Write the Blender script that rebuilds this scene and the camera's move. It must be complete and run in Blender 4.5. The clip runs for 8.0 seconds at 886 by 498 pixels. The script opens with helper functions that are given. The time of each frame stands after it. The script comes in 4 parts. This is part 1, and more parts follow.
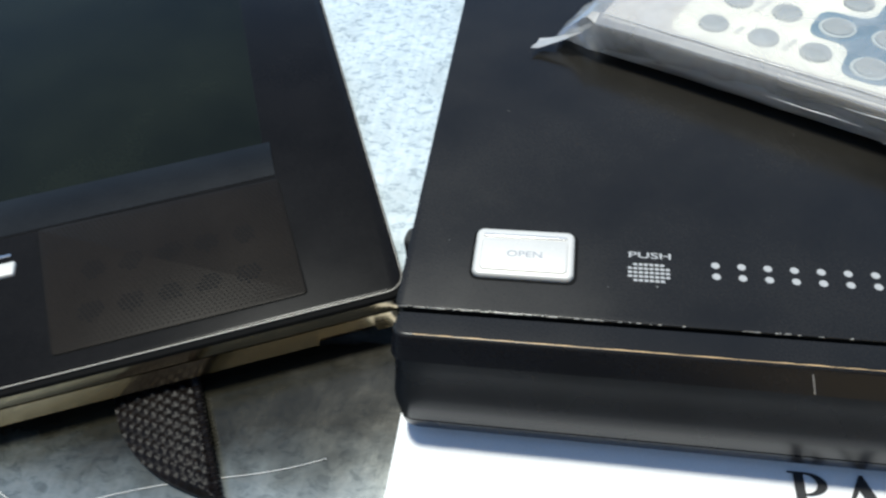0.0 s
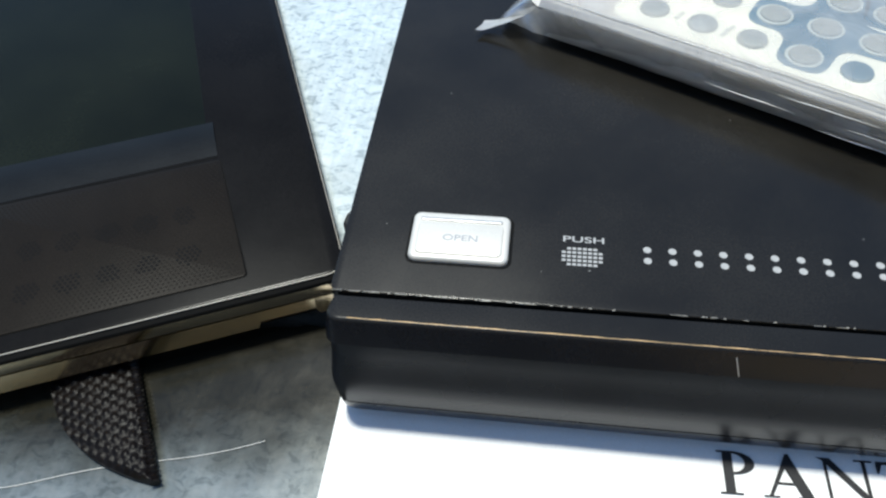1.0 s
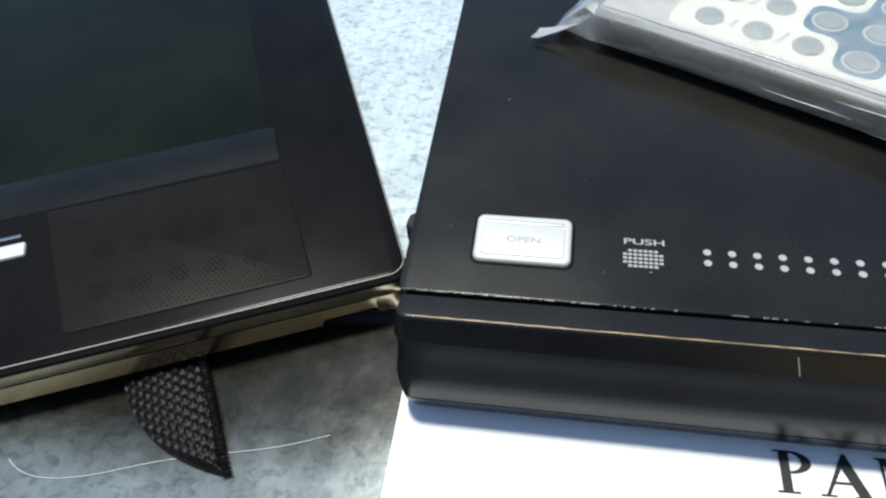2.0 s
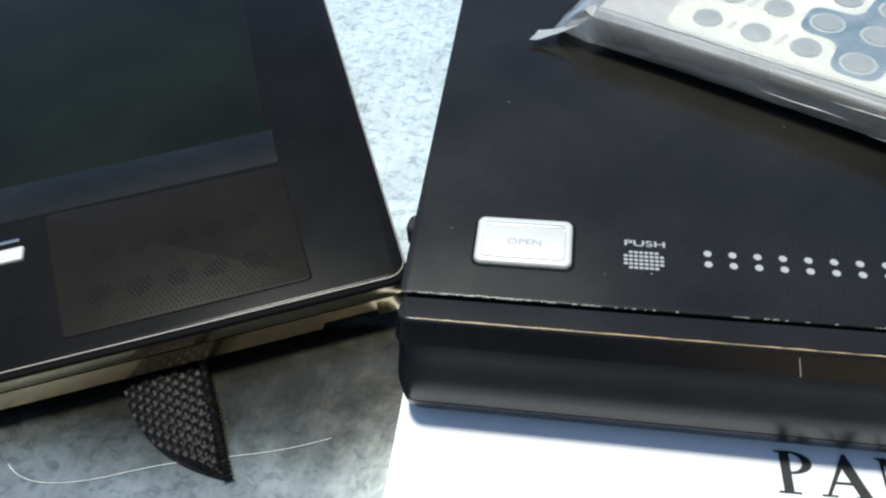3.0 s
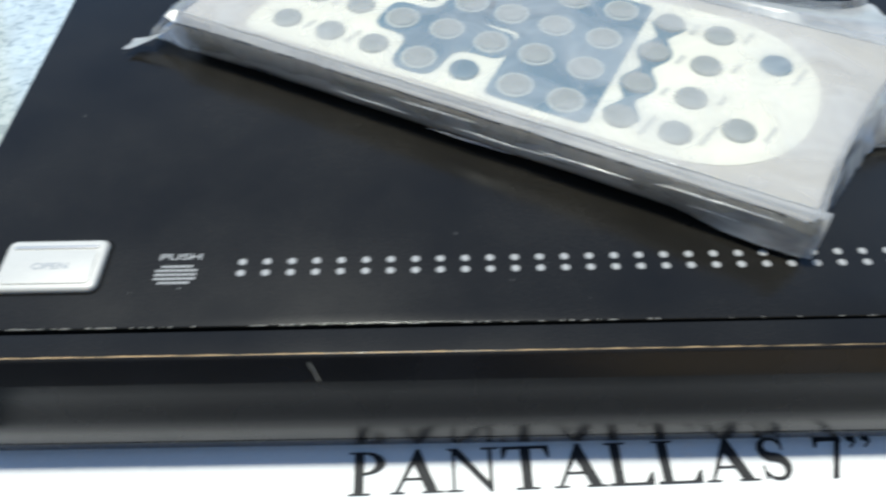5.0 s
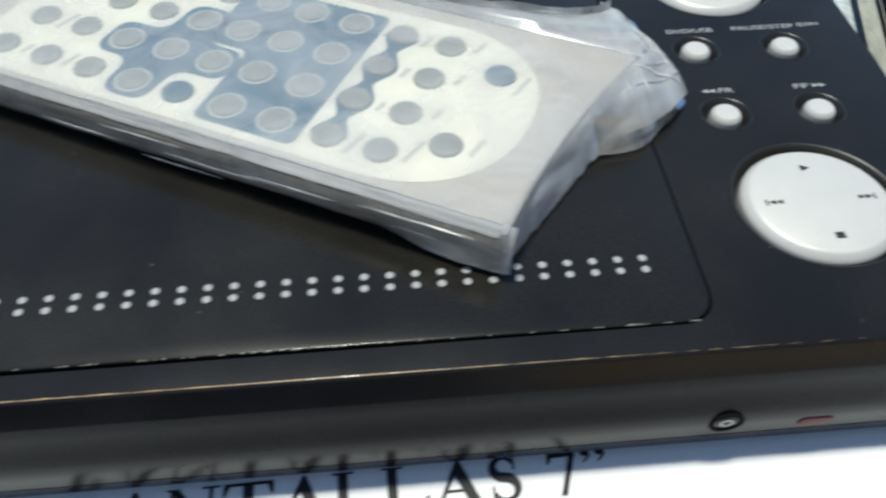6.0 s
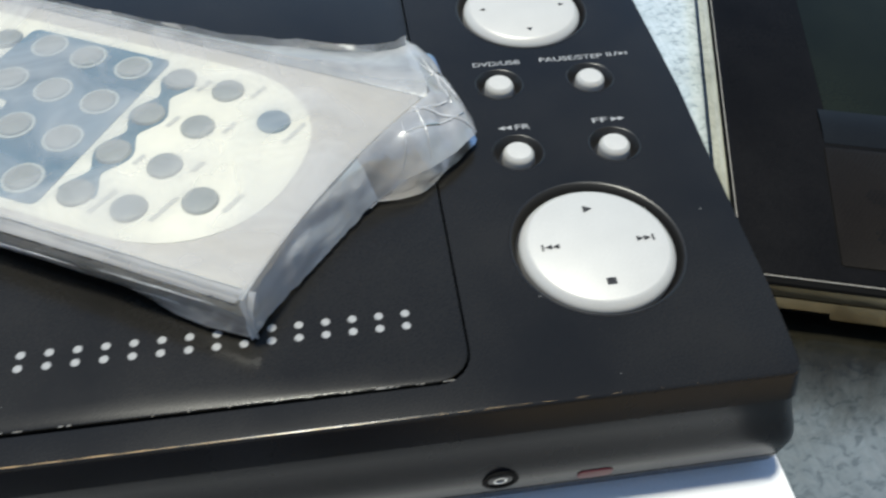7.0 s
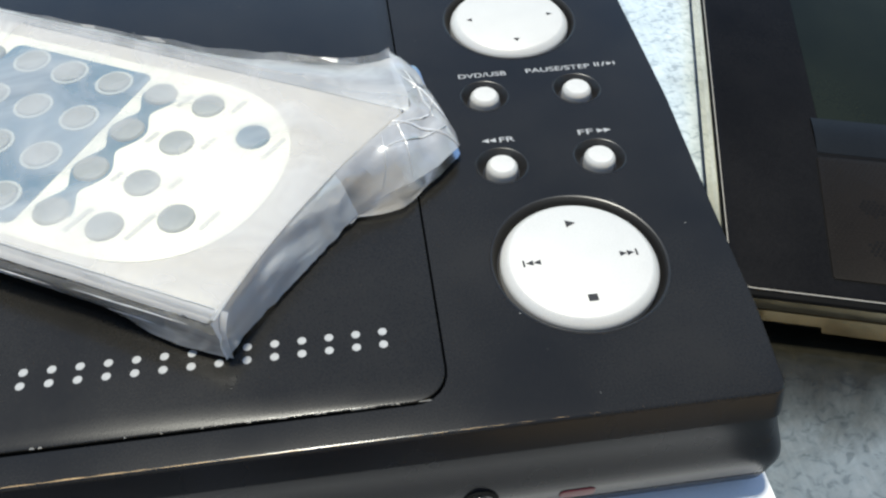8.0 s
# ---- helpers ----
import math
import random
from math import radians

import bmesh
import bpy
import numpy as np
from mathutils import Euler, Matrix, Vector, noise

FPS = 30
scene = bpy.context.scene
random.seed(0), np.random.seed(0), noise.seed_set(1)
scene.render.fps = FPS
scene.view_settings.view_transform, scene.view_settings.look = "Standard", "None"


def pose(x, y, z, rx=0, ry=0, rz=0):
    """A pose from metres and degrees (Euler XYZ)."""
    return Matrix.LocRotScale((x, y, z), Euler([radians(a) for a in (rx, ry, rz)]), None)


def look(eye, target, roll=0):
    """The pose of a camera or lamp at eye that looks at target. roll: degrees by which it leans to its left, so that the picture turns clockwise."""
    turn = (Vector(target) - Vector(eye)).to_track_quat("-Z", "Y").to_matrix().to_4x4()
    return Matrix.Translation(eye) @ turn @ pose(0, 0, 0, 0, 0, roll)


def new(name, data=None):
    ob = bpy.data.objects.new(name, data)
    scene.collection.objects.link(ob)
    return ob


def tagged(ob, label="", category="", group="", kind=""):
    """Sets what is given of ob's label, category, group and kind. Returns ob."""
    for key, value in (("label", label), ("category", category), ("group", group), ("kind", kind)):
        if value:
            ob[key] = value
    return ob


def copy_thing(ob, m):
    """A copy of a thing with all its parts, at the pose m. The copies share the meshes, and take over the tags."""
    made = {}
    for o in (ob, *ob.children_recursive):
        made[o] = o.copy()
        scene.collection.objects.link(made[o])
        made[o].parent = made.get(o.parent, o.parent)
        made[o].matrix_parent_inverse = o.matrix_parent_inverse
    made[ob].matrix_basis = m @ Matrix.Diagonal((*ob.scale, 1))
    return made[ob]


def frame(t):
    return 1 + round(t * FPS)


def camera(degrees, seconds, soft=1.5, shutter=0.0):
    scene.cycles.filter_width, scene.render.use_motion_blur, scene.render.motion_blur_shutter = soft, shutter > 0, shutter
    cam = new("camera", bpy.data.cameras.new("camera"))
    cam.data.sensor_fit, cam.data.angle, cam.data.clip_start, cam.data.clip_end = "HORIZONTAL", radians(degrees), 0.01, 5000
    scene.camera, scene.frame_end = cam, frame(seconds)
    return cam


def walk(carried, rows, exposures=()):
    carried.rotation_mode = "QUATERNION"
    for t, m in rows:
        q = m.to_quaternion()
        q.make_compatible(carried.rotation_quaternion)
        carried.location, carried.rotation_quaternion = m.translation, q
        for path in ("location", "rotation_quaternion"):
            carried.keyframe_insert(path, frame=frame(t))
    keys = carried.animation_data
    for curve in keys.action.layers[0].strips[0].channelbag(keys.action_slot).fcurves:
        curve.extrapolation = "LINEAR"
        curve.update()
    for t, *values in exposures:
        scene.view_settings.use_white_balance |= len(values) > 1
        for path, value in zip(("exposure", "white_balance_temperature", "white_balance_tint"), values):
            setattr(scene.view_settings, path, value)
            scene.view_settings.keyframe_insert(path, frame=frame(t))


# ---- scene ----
cam = camera(59.85, 8.0, soft=2.3, shutter=0.5)
PATH = [
    (0, (-0.02256, -0.07298, 0.11495), (-0.04468, 0.02329, 0.00207), -6.26),
    (0.5, (-0.01774, -0.07065, 0.11117), (-0.03775, 0.02459, -0.00298), -5.37),
    (1, (-0.01742, -0.07191, 0.11531), (-0.03370, 0.02196, -0.00055), -3.71),
    (1.5, (-0.02089, -0.07539, 0.11808), (-0.04203, 0.01821, 0.00279), -5.53),
    (3, (-0.02407, -0.07548, 0.11836), (-0.04388, 0.01880, 0.00339), -5.18),
    (3.5, (-0.02164, -0.07541, 0.12095), (-0.04396, 0.01753, 0.00535), -6.70),
    (4, (-0.00784, -0.07239, 0.11781), (-0.02338, 0.02179, 0.00210), -5.07),
    (4.5, (0.01070, -0.06994, 0.11453), (0.00446, 0.02584, -0.00073), -2.45),
    (4.8, (0.02194, -0.06885, 0.11418), (0.01816, 0.02679, -0.00132), -2.09),
    (5, (0.02984, -0.06842, 0.11399), (0.02899, 0.02741, -0.00141), -1.43),
    (5.2, (0.03679, -0.06784, 0.11369), (0.03774, 0.02859, -0.00120), -1.39),
    (6.3, (0.07755, -0.06376, 0.11095), (0.08684, 0.03235, -0.00384), -0.32),
    (6.5, (0.08358, -0.06272, 0.11038), (0.09393, 0.03327, -0.00442), -0.39),
    (7, (0.09673, -0.05927, 0.11309), (0.11116, 0.03656, -0.00140), 0.70),
    (7.5, (0.10139, -0.05711, 0.11333), (0.11361, 0.03998, -0.00036), -0.61),
    (8, (0.10146, -0.05750, 0.11328), (0.11393, 0.03900, -0.00088), -0.48),
]
walk(cam, [(t, look(e, a, r)) for t, e, a, r in PATH], [(0, 0.1, 6080, 3), (4, 0.09, 6060, 2), (5.2, 0.0, 6060, 2), (6.4, -0.17, 6250, 2), (7, -0.12, 6250, 3), (7.5, 0.08, 6280, 3), (8, 0.18, 6280, 4)])


# ---- light ----
world = bpy.data.worlds.new("sky")
scene.world = world
world.use_nodes = True
wn = world.node_tree.nodes
sky = wn.new("ShaderNodeTexSky")
sky.sky_type = "NISHITA"
sky.sun_disc = False
SUN_DIR = Vector((-0.10, 0.105, 1.0)).normalized()      # towards the sun
sky.sun_elevation = math.asin(SUN_DIR.z)
sky.sun_rotation = math.atan2(SUN_DIR.x, SUN_DIR.y)
sky.air_density, sky.dust_density, sky.ozone_density = 1.0, 0.4, 3.0
world.node_tree.links.new(sky.outputs[0], wn["Background"].inputs[0])
wn["Background"].inputs[1].default_value = 0.15

sun_data = bpy.data.lights.new("sun", "SUN")
sun_data.energy, sun_data.angle, sun_data.color = 4.7, radians(7), (1.0, 0.93, 0.82)
sun = new("sun", sun_data)
sun.matrix_world = look(SUN_DIR * 3, (0, 0, 0))


# ---- materials ----
def material(name, colour, rough=0.5, metal=0.0, grain=0.0, grain_size=2000.0, bump=0.0, stain=0.0, stain_size=60.0, spec=0.5, coat=0.0):
    """A surface with fine grain and larger stains; sizes are repeats per metre."""
    m = bpy.data.materials.new(name)
    m.use_nodes = True
    nt = m.node_tree
    b = nt.nodes["Principled BSDF"]
    b.inputs["Roughness"].default_value = rough
    b.inputs["Metallic"].default_value = metal
    b.inputs["Specular IOR Level"].default_value = spec
    b.inputs["Coat Weight"].default_value = coat
    b.inputs["Base Color"].default_value = (*colour, 1)
    co = nt.nodes.new("ShaderNodeTexCoord")
    fine = nt.nodes.new("ShaderNodeTexNoise")
    fine.inputs["Scale"].default_value, fine.inputs["Detail"].default_value = grain_size, 3
    wide = nt.nodes.new("ShaderNodeTexNoise")
    wide.inputs["Scale"].default_value, wide.inputs["Detail"].default_value = stain_size, 5
    for n in (fine, wide):
        nt.links.new(co.outputs["Object"], n.inputs["Vector"])
    if grain or stain:
        base = colour
        last = None
        for tex, amount in ((fine, grain), (wide, stain)):
            if not amount:
                continue
            mr = nt.nodes.new("ShaderNodeMapRange")
            mr.inputs["From Min"].default_value, mr.inputs["From Max"].default_value = 0.3, 0.7
            mr.inputs["To Min"].default_value, mr.inputs["To Max"].default_value = 1 - amount, 1 + amount
            nt.links.new(tex.outputs["Fac"], mr.inputs["Value"])
            vm = nt.nodes.new("ShaderNodeVectorMath")
            vm.operation = "SCALE"
            if last is None:
                vm.inputs[0].default_value = base
            else:
                nt.links.new(last, vm.inputs[0])
            nt.links.new(mr.outputs["Result"], vm.inputs["Scale"])
            last = vm.outputs["Vector"]
        nt.links.new(last, b.inputs["Base Color"])
        rr = nt.nodes.new("ShaderNodeMapRange")
        rr.inputs["To Min"].default_value, rr.inputs["To Max"].default_value = max(0.02, rough - 0.12 * stain - 0.03), min(1, rough + 0.12 * stain + 0.03)
        nt.links.new(wide.outputs["Fac"], rr.inputs["Value"])
        nt.links.new(rr.outputs["Result"], b.inputs["Roughness"])
    if bump:
        bp = nt.nodes.new("ShaderNodeBump")
        bp.inputs["Strength"].default_value, bp.inputs["Distance"].default_value = bump, 0.0002
        nt.links.new(fine.outputs["Fac"], bp.inputs["Height"])
        nt.links.new(bp.outputs["Normal"], b.inputs["Normal"])
    return m


M_LID = material("black_satin_lacquer", (0.0120, 0.0109, 0.0088), 0.2, spec=0.34, grain=0.25, grain_size=3500, bump=0.02, stain=0.3, stain_size=45)
M_BODY = material("black_gloss_plastic", (0.0055, 0.0065, 0.0095), 0.27, spec=0.21, grain=0.2, grain_size=2500, bump=0.03, stain=0.3, stain_size=60)
M_WELL = material("well_gloss_black", (0.013, 0.012, 0.011), 0.36, spec=0.55, grain=0.2, grain_size=3000)
M_GAP = material("dark_gap", (0.006, 0.006, 0.006), 0.8, spec=0.08)
M_SILVER = material("silver_painted_plastic", (0.58, 0.56, 0.515), 0.42, metal=0.2, grain=0.06, grain_size=5000, bump=0.04, stain=0.02, stain_size=200)
M_RIM = material("silver_bevel", (0.66, 0.64, 0.60), 0.25, metal=0.6)
M_PRINT = material("grey_print", (0.33, 0.33, 0.325), 0.6, grain=0.15, grain_size=6000)
M_INK = material("black_ink", (0.012, 0.012, 0.014), 0.7, grain=0.2, grain_size=4000)
M_PAPER = material("white_paper", (0.80, 0.80, 0.79), 0.8, grain=0.03, grain_size=3000, bump=0.12, stain=0.03, stain_size=30)
M_MON = material("monitor_black_plastic", (0.0062, 0.0058, 0.0056), 0.22, spec=0.08, grain=0.25, grain_size=3000, bump=0.03, stain=0.25, stain_size=50)
M_GRILLE = material("grille_plastic", (0.0100, 0.0080, 0.0062), 0.4, spec=0.07, grain=0.3, grain_size=2600, bump=0.15, stain=0.2, stain_size=70)
M_HOLE = material("hole_shadow", (0.003, 0.0026, 0.0024), 0.6, spec=0.1)
M_PIN = material("shallow_pin_hole", (0.0105, 0.0085, 0.0068), 0.6, spec=0.08)
M_SCREEN = material("screen_film", (0.0075, 0.0090, 0.005), 0.22, spec=0.10, stain=0.4, stain_size=25, grain=0.15, grain_size=1500)
M_BEVEL = material("bevel_plastic", (0.009, 0.010, 0.011), 0.3, spec=0.11, grain=0.2, grain_size=2500, stain=0.2, stain_size=60)
M_BAND = material("champagne_trim", (0.68, 0.58, 0.41), 0.17, metal=1.0, grain=0.05, grain_size=3000, stain=0.12, stain_size=120)
M_EDGE = material("painted_edge_highlight", (0.32, 0.30, 0.265), 0.45, grain=0.15, grain_size=3000)
M_RUBBER = material("black_rubber", (0.015, 0.015, 0.015), 0.8, bump=0.2)
M_RED = material("red_window", (0.10, 0.012, 0.018), 0.35, spec=0.2)
M_GLINT = material("warm_glint_paint", (0.80, 0.55, 0.28), 0.4, metal=0.1, grain=0.2, grain_size=3000)
M_DUST = material("dust", (0.22, 0.22, 0.21), 0.9)
M_CHROME = material("jack_metal", (0.4, 0.4, 0.4), 0.25, metal=1.0)
M_REM = material("remote_grey_plastic", (0.52, 0.485, 0.445), 0.4, grain=0.06, grain_size=3500, bump=0.05, stain=0.08, stain_size=80)
M_REMLOW = material("remote_dark_plastic", (0.38, 0.39, 0.41), 0.35, grain=0.06, grain_size=3500, stain=0.1, stain_size=80)
M_CREAM = material("cream_faceplate", (0.80, 0.775, 0.68), 0.5, grain=0.03, grain_size=3000, stain=0.05, stain_size=60)
M_BLUE = material("blue_faceplate", (0.035, 0.125, 0.20), 0.45, grain=0.1, grain_size=3000, stain=0.15, stain_size=90)
M_TEAL = material("teal_rubber", (0.05, 0.13, 0.19), 0.5, stain=0.1)
M_KEY = material("grey_rubber_key", (0.27, 0.285, 0.275), 0.55, grain=0.12, grain_size=3000, bump=0.05, stain=0.08, stain_size=300)
M_RING = material("pale_ring", (0.47, 0.50, 0.48), 0.5)
M_LABEL = material("pale_grey_print", (0.5, 0.49, 0.46), 0.6)
M_STRAP = material("woven_webbing", (0.0034, 0.0020, 0.0015), 0.45, spec=0.17, grain=0.6, grain_size=2500, bump=0.4, stain=0.4, stain_size=300)
M_THREAD = material("white_thread", (0.75, 0.73, 0.68), 0.7)
M_CHIP = material("bare_chip", (0.42, 0.40, 0.36), 0.5, grain=0.3, grain_size=5000)
M_TAN = material("tan_render", (0.66, 0.52, 0.33), 0.9, grain=0.15, grain_size=60, bump=0.3, stain=0.2, stain_size=2)
M_SLAB = material("added_tan_slab", (0.62, 0.47, 0.28), 0.9, grain=0.2, grain_size=60, bump=0.3, stain=0.25, stain_size=2)
M_PAVING = material("dark_asphalt", (0.05, 0.048, 0.045), 0.9, grain=0.25, grain_size=50, stain=0.3, stain_size=1.5)
M_LEG = material("table_leg_steel", (0.3, 0.3, 0.3), 0.5, metal=0.7, stain=0.2)


def zinc():
    """Galvanised sheet: pale crystals, dark flecks, fine brushing and a painted band of shade."""
    m = bpy.data.materials.new("galvanised_sheet")
    m.use_nodes = True
    nt = m.node_tree
    b = nt.nodes["Principled BSDF"]
    co = nt.nodes.new("ShaderNodeTexCoord")

    def noise_tex(scale, detail, rough=0.5, stretch=(1, 1, 1), warp=0.0):
        mp = nt.nodes.new("ShaderNodeMapping")
        mp.inputs["Scale"].default_value = stretch
        nt.links.new(co.outputs["Object"], mp.inputs["Vector"])
        n = nt.nodes.new("ShaderNodeTexNoise")
        n.inputs["Scale"].default_value, n.inputs["Detail"].default_value = scale, detail
        n.inputs["Roughness"].default_value, n.inputs["Distortion"].default_value = rough, warp
        nt.links.new(mp.outputs["Vector"], n.inputs["Vector"])
        return n.outputs["Fac"]

    def ramp(value, stops):
        r = nt.nodes.new("ShaderNodeValToRGB")
        el = r.color_ramp.elements
        el[0].position, el[0].color = stops[0][0], (*stops[0][1], 1)
        el[1].position, el[1].color = stops[-1][0], (*stops[-1][1], 1)
        for p, c in stops[1:-1]:
            el.new(p).color = (*c, 1)
        nt.links.new(value, r.inputs["Fac"])
        return r.outputs["Color"]

    def mix(kind, a, c, fac=1.0):
        x = nt.nodes.new("ShaderNodeMix")
        x.data_type, x.blend_type = "RGBA", kind
        x.inputs["Factor"].default_value = fac
        nt.links.new(a, x.inputs["A"])
        nt.links.new(c, x.inputs["B"])
        return x.outputs["Result"]

    flecks = ramp(noise_tex(380, 5, 0.6, (1, 1.4, 1), 0.9), [(0.36, (0.50, 0.57, 0.59)), (0.47, (0.74, 0.83, 0.85)), (0.66, (0.86, 0.93, 0.94))])
    dirt = ramp(noise_tex(70, 6, 0.65, (1, 1, 1), 0.6), [(0.32, (0.80, 0.80, 0.78)), (0.60, (1, 1, 1))])
    brush = ramp(noise_tex(900, 2, 0.5, (1, 0.06, 1)), [(0.3, (0.86, 0.86, 0.86)), (0.7, (1, 1, 1))])
    # Brown front band: the monitors' shade and dim reflection in the colour, stain-edged.
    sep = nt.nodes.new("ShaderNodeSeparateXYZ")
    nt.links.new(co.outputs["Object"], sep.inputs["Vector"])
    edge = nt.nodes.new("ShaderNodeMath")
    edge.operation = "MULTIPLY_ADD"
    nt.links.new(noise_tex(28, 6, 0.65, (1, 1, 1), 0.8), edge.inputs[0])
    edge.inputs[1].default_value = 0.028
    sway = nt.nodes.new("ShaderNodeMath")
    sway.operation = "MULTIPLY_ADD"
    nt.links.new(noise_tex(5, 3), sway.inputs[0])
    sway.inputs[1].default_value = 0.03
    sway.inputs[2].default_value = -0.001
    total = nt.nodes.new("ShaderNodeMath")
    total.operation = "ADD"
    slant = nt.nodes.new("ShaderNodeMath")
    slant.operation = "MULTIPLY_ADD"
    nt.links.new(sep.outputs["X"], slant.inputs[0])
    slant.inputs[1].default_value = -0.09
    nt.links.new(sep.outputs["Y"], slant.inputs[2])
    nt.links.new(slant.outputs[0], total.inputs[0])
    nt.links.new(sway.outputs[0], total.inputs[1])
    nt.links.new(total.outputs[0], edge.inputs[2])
    shade_stain = ramp(edge.outputs[0], [(0.000, (0.30, 0.30, 0.295)), (0.008, (0.13, 0.125, 0.112)), (0.015, (0.030, 0.025, 0.016)), (0.036, (0.022, 0.018, 0.012)), (0.060, (1, 1, 1))])
    col = mix("MULTIPLY", mix("MULTIPLY", mix("MULTIPLY", flecks, dirt), brush), shade_stain)
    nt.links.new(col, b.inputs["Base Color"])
    b.inputs["Metallic"].default_value = 0.35
    rg = ramp(noise_tex(160, 4), [(0.3, (0.16,) * 3), (0.7, (0.24,) * 3)])
    nt.links.new(rg, b.inputs["Roughness"])
    bp = nt.nodes.new("ShaderNodeBump")
    bp.inputs["Strength"].default_value, bp.inputs["Distance"].default_value = 0.12, 0.0002
    nt.links.new(noise_tex(500, 4), bp.inputs["Height"])
    nt.links.new(bp.outputs["Normal"], b.inputs["Normal"])
    return m


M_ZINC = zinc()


def film(name, low, high, crinkle=0.2, tint=(0.82, 0.812, 0.80), size=75, along=(1, 1, 1), shine=0.05):
    """Thin clear plastic bag: mostly clear, a little milky, shiny."""
    m = bpy.data.materials.new(name)
    m.use_nodes = True
    nt = m.node_tree
    nt.nodes.remove(nt.nodes["Principled BSDF"])
    out = nt.nodes["Material Output"]
    clear = nt.nodes.new("ShaderNodeBsdfTransparent")
    clear.inputs[0].default_value = (0.97, 0.98, 0.98, 1)
    milky = nt.nodes.new("ShaderNodeBsdfDiffuse")
    milky.inputs[0].default_value = (*tint, 1)
    pass_on = nt.nodes.new("ShaderNodeBsdfTranslucent")
    pass_on.inputs[0].default_value = (*tint, 1)
    gloss = nt.nodes.new("ShaderNodeBsdfGlossy")
    gloss.inputs["Roughness"].default_value = 0.22
    co = nt.nodes.new("ShaderNodeTexCoord")
    nz = nt.nodes.new("ShaderNodeTexNoise")
    nz.inputs["Scale"].default_value, nz.inputs["Detail"].default_value, nz.inputs["Distortion"].default_value = size, 3, 0.8
    mp = nt.nodes.new("ShaderNodeMapping")
    mp.inputs["Scale"].default_value = along
    nt.links.new(co.outputs["Object"], mp.inputs["Vector"])
    nt.links.new(mp.outputs["Vector"], nz.inputs["Vector"])
    bp = nt.nodes.new("ShaderNodeBump")
    bp.inputs["Strength"].default_value, bp.inputs["Distance"].default_value = crinkle, 0.0008
    nt.links.new(nz.outputs["Fac"], bp.inputs["Height"])
    for n in (milky, gloss):
        nt.links.new(bp.outputs["Normal"], n.inputs["Normal"])
    cloud = nt.nodes.new("ShaderNodeMapRange")
    cloud.inputs["From Min"].default_value, cloud.inputs["From Max"].default_value = 0.35, 0.7
    cloud.inputs["To Min"].default_value, cloud.inputs["To Max"].default_value = low, high
    nt.links.new(nz.outputs["Fac"], cloud.inputs["Value"])
    fr = nt.nodes.new("ShaderNodeFresnel")
    fr.inputs["IOR"].default_value = 1.5
    nt.links.new(bp.outputs["Normal"], fr.inputs["Normal"])
    both = nt.nodes.new("ShaderNodeMixShader")
    both.inputs[0].default_value = 0.4
    nt.links.new(milky.outputs[0], both.inputs[1])
    nt.links.new(pass_on.outputs[0], both.inputs[2])
    haze = nt.nodes.new("ShaderNodeMixShader")
    nt.links.new(cloud.outputs["Result"], haze.inputs[0])
    nt.links.new(clear.outputs[0], haze.inputs[1])
    nt.links.new(both.outputs[0], haze.inputs[2])
    sheen = nt.nodes.new("ShaderNodeMixShader")
    more = nt.nodes.new("ShaderNodeMath")
    more.operation = "ADD"
    more.inputs[1].default_value = shine
    nt.links.new(fr.outputs[0], more.inputs[0])
    nt.links.new(more.outputs[0], sheen.inputs[0])
    nt.links.new(haze.outputs[0], sheen.inputs[1])
    nt.links.new(gloss.outputs[0], sheen.inputs[2])
    nt.links.new(sheen.outputs[0], out.inputs["Surface"])
    return m


M_FILM = film("clear_plastic_film", 0.18, 0.52)
M_FOLD = film("pleated_plastic_film", 0.45, 0.85, 0.4)
M_END = film("layered_plastic_film", 0.80, 1.0, 0.5, (0.92, 0.93, 0.94), 110, shine=0.22)
M_SIDE = film("crinkled_plastic_film", 0.35, 0.88, 0.5, size=260, along=(0.22, 1, 1))
M_MOUTH = film("creased_plastic_film", 0.46, 0.82, 0.35, shine=0.1)
M_CREASE = film("whitened_plastic_crease", 0.85, 1.0, 0.1, (0.92, 0.92, 0.92))
M_GATHER = film("gathered_plastic_film", 0.5, 0.85)


# ---- shape helpers ----
def finish(name, bm, mat, smooth=30):
    bmesh.ops.recalc_face_normals(bm, faces=bm.faces)
    me = bpy.data.meshes.new(name)
    bm.to_mesh(me)
    bm.free()
    me.materials.append(mat)
    if smooth:
        for p in me.polygons:
            p.use_smooth = True
        me.set_sharp_from_angle(angle=radians(smooth))
    return me


def part(name, bm, mat, parent=None, label="", smooth=30, at=None):
    ob = new(name, finish(name, bm, mat, smooth))
    if parent is not None:
        ob.parent = parent
    if at is not None:
        ob.matrix_basis = at
    if label:
        ob["label"] = label
    return ob


def share(name, me, parent, at):
    """A further piece on the same mesh."""
    ob = new(name, me)
    ob.parent = parent
    ob.matrix_basis = at
    return ob


def base(name, m=None):
    ob = new(name)
    ob.empty_display_size = 0.01
    if m is not None:
        ob.matrix_basis = m
    return ob


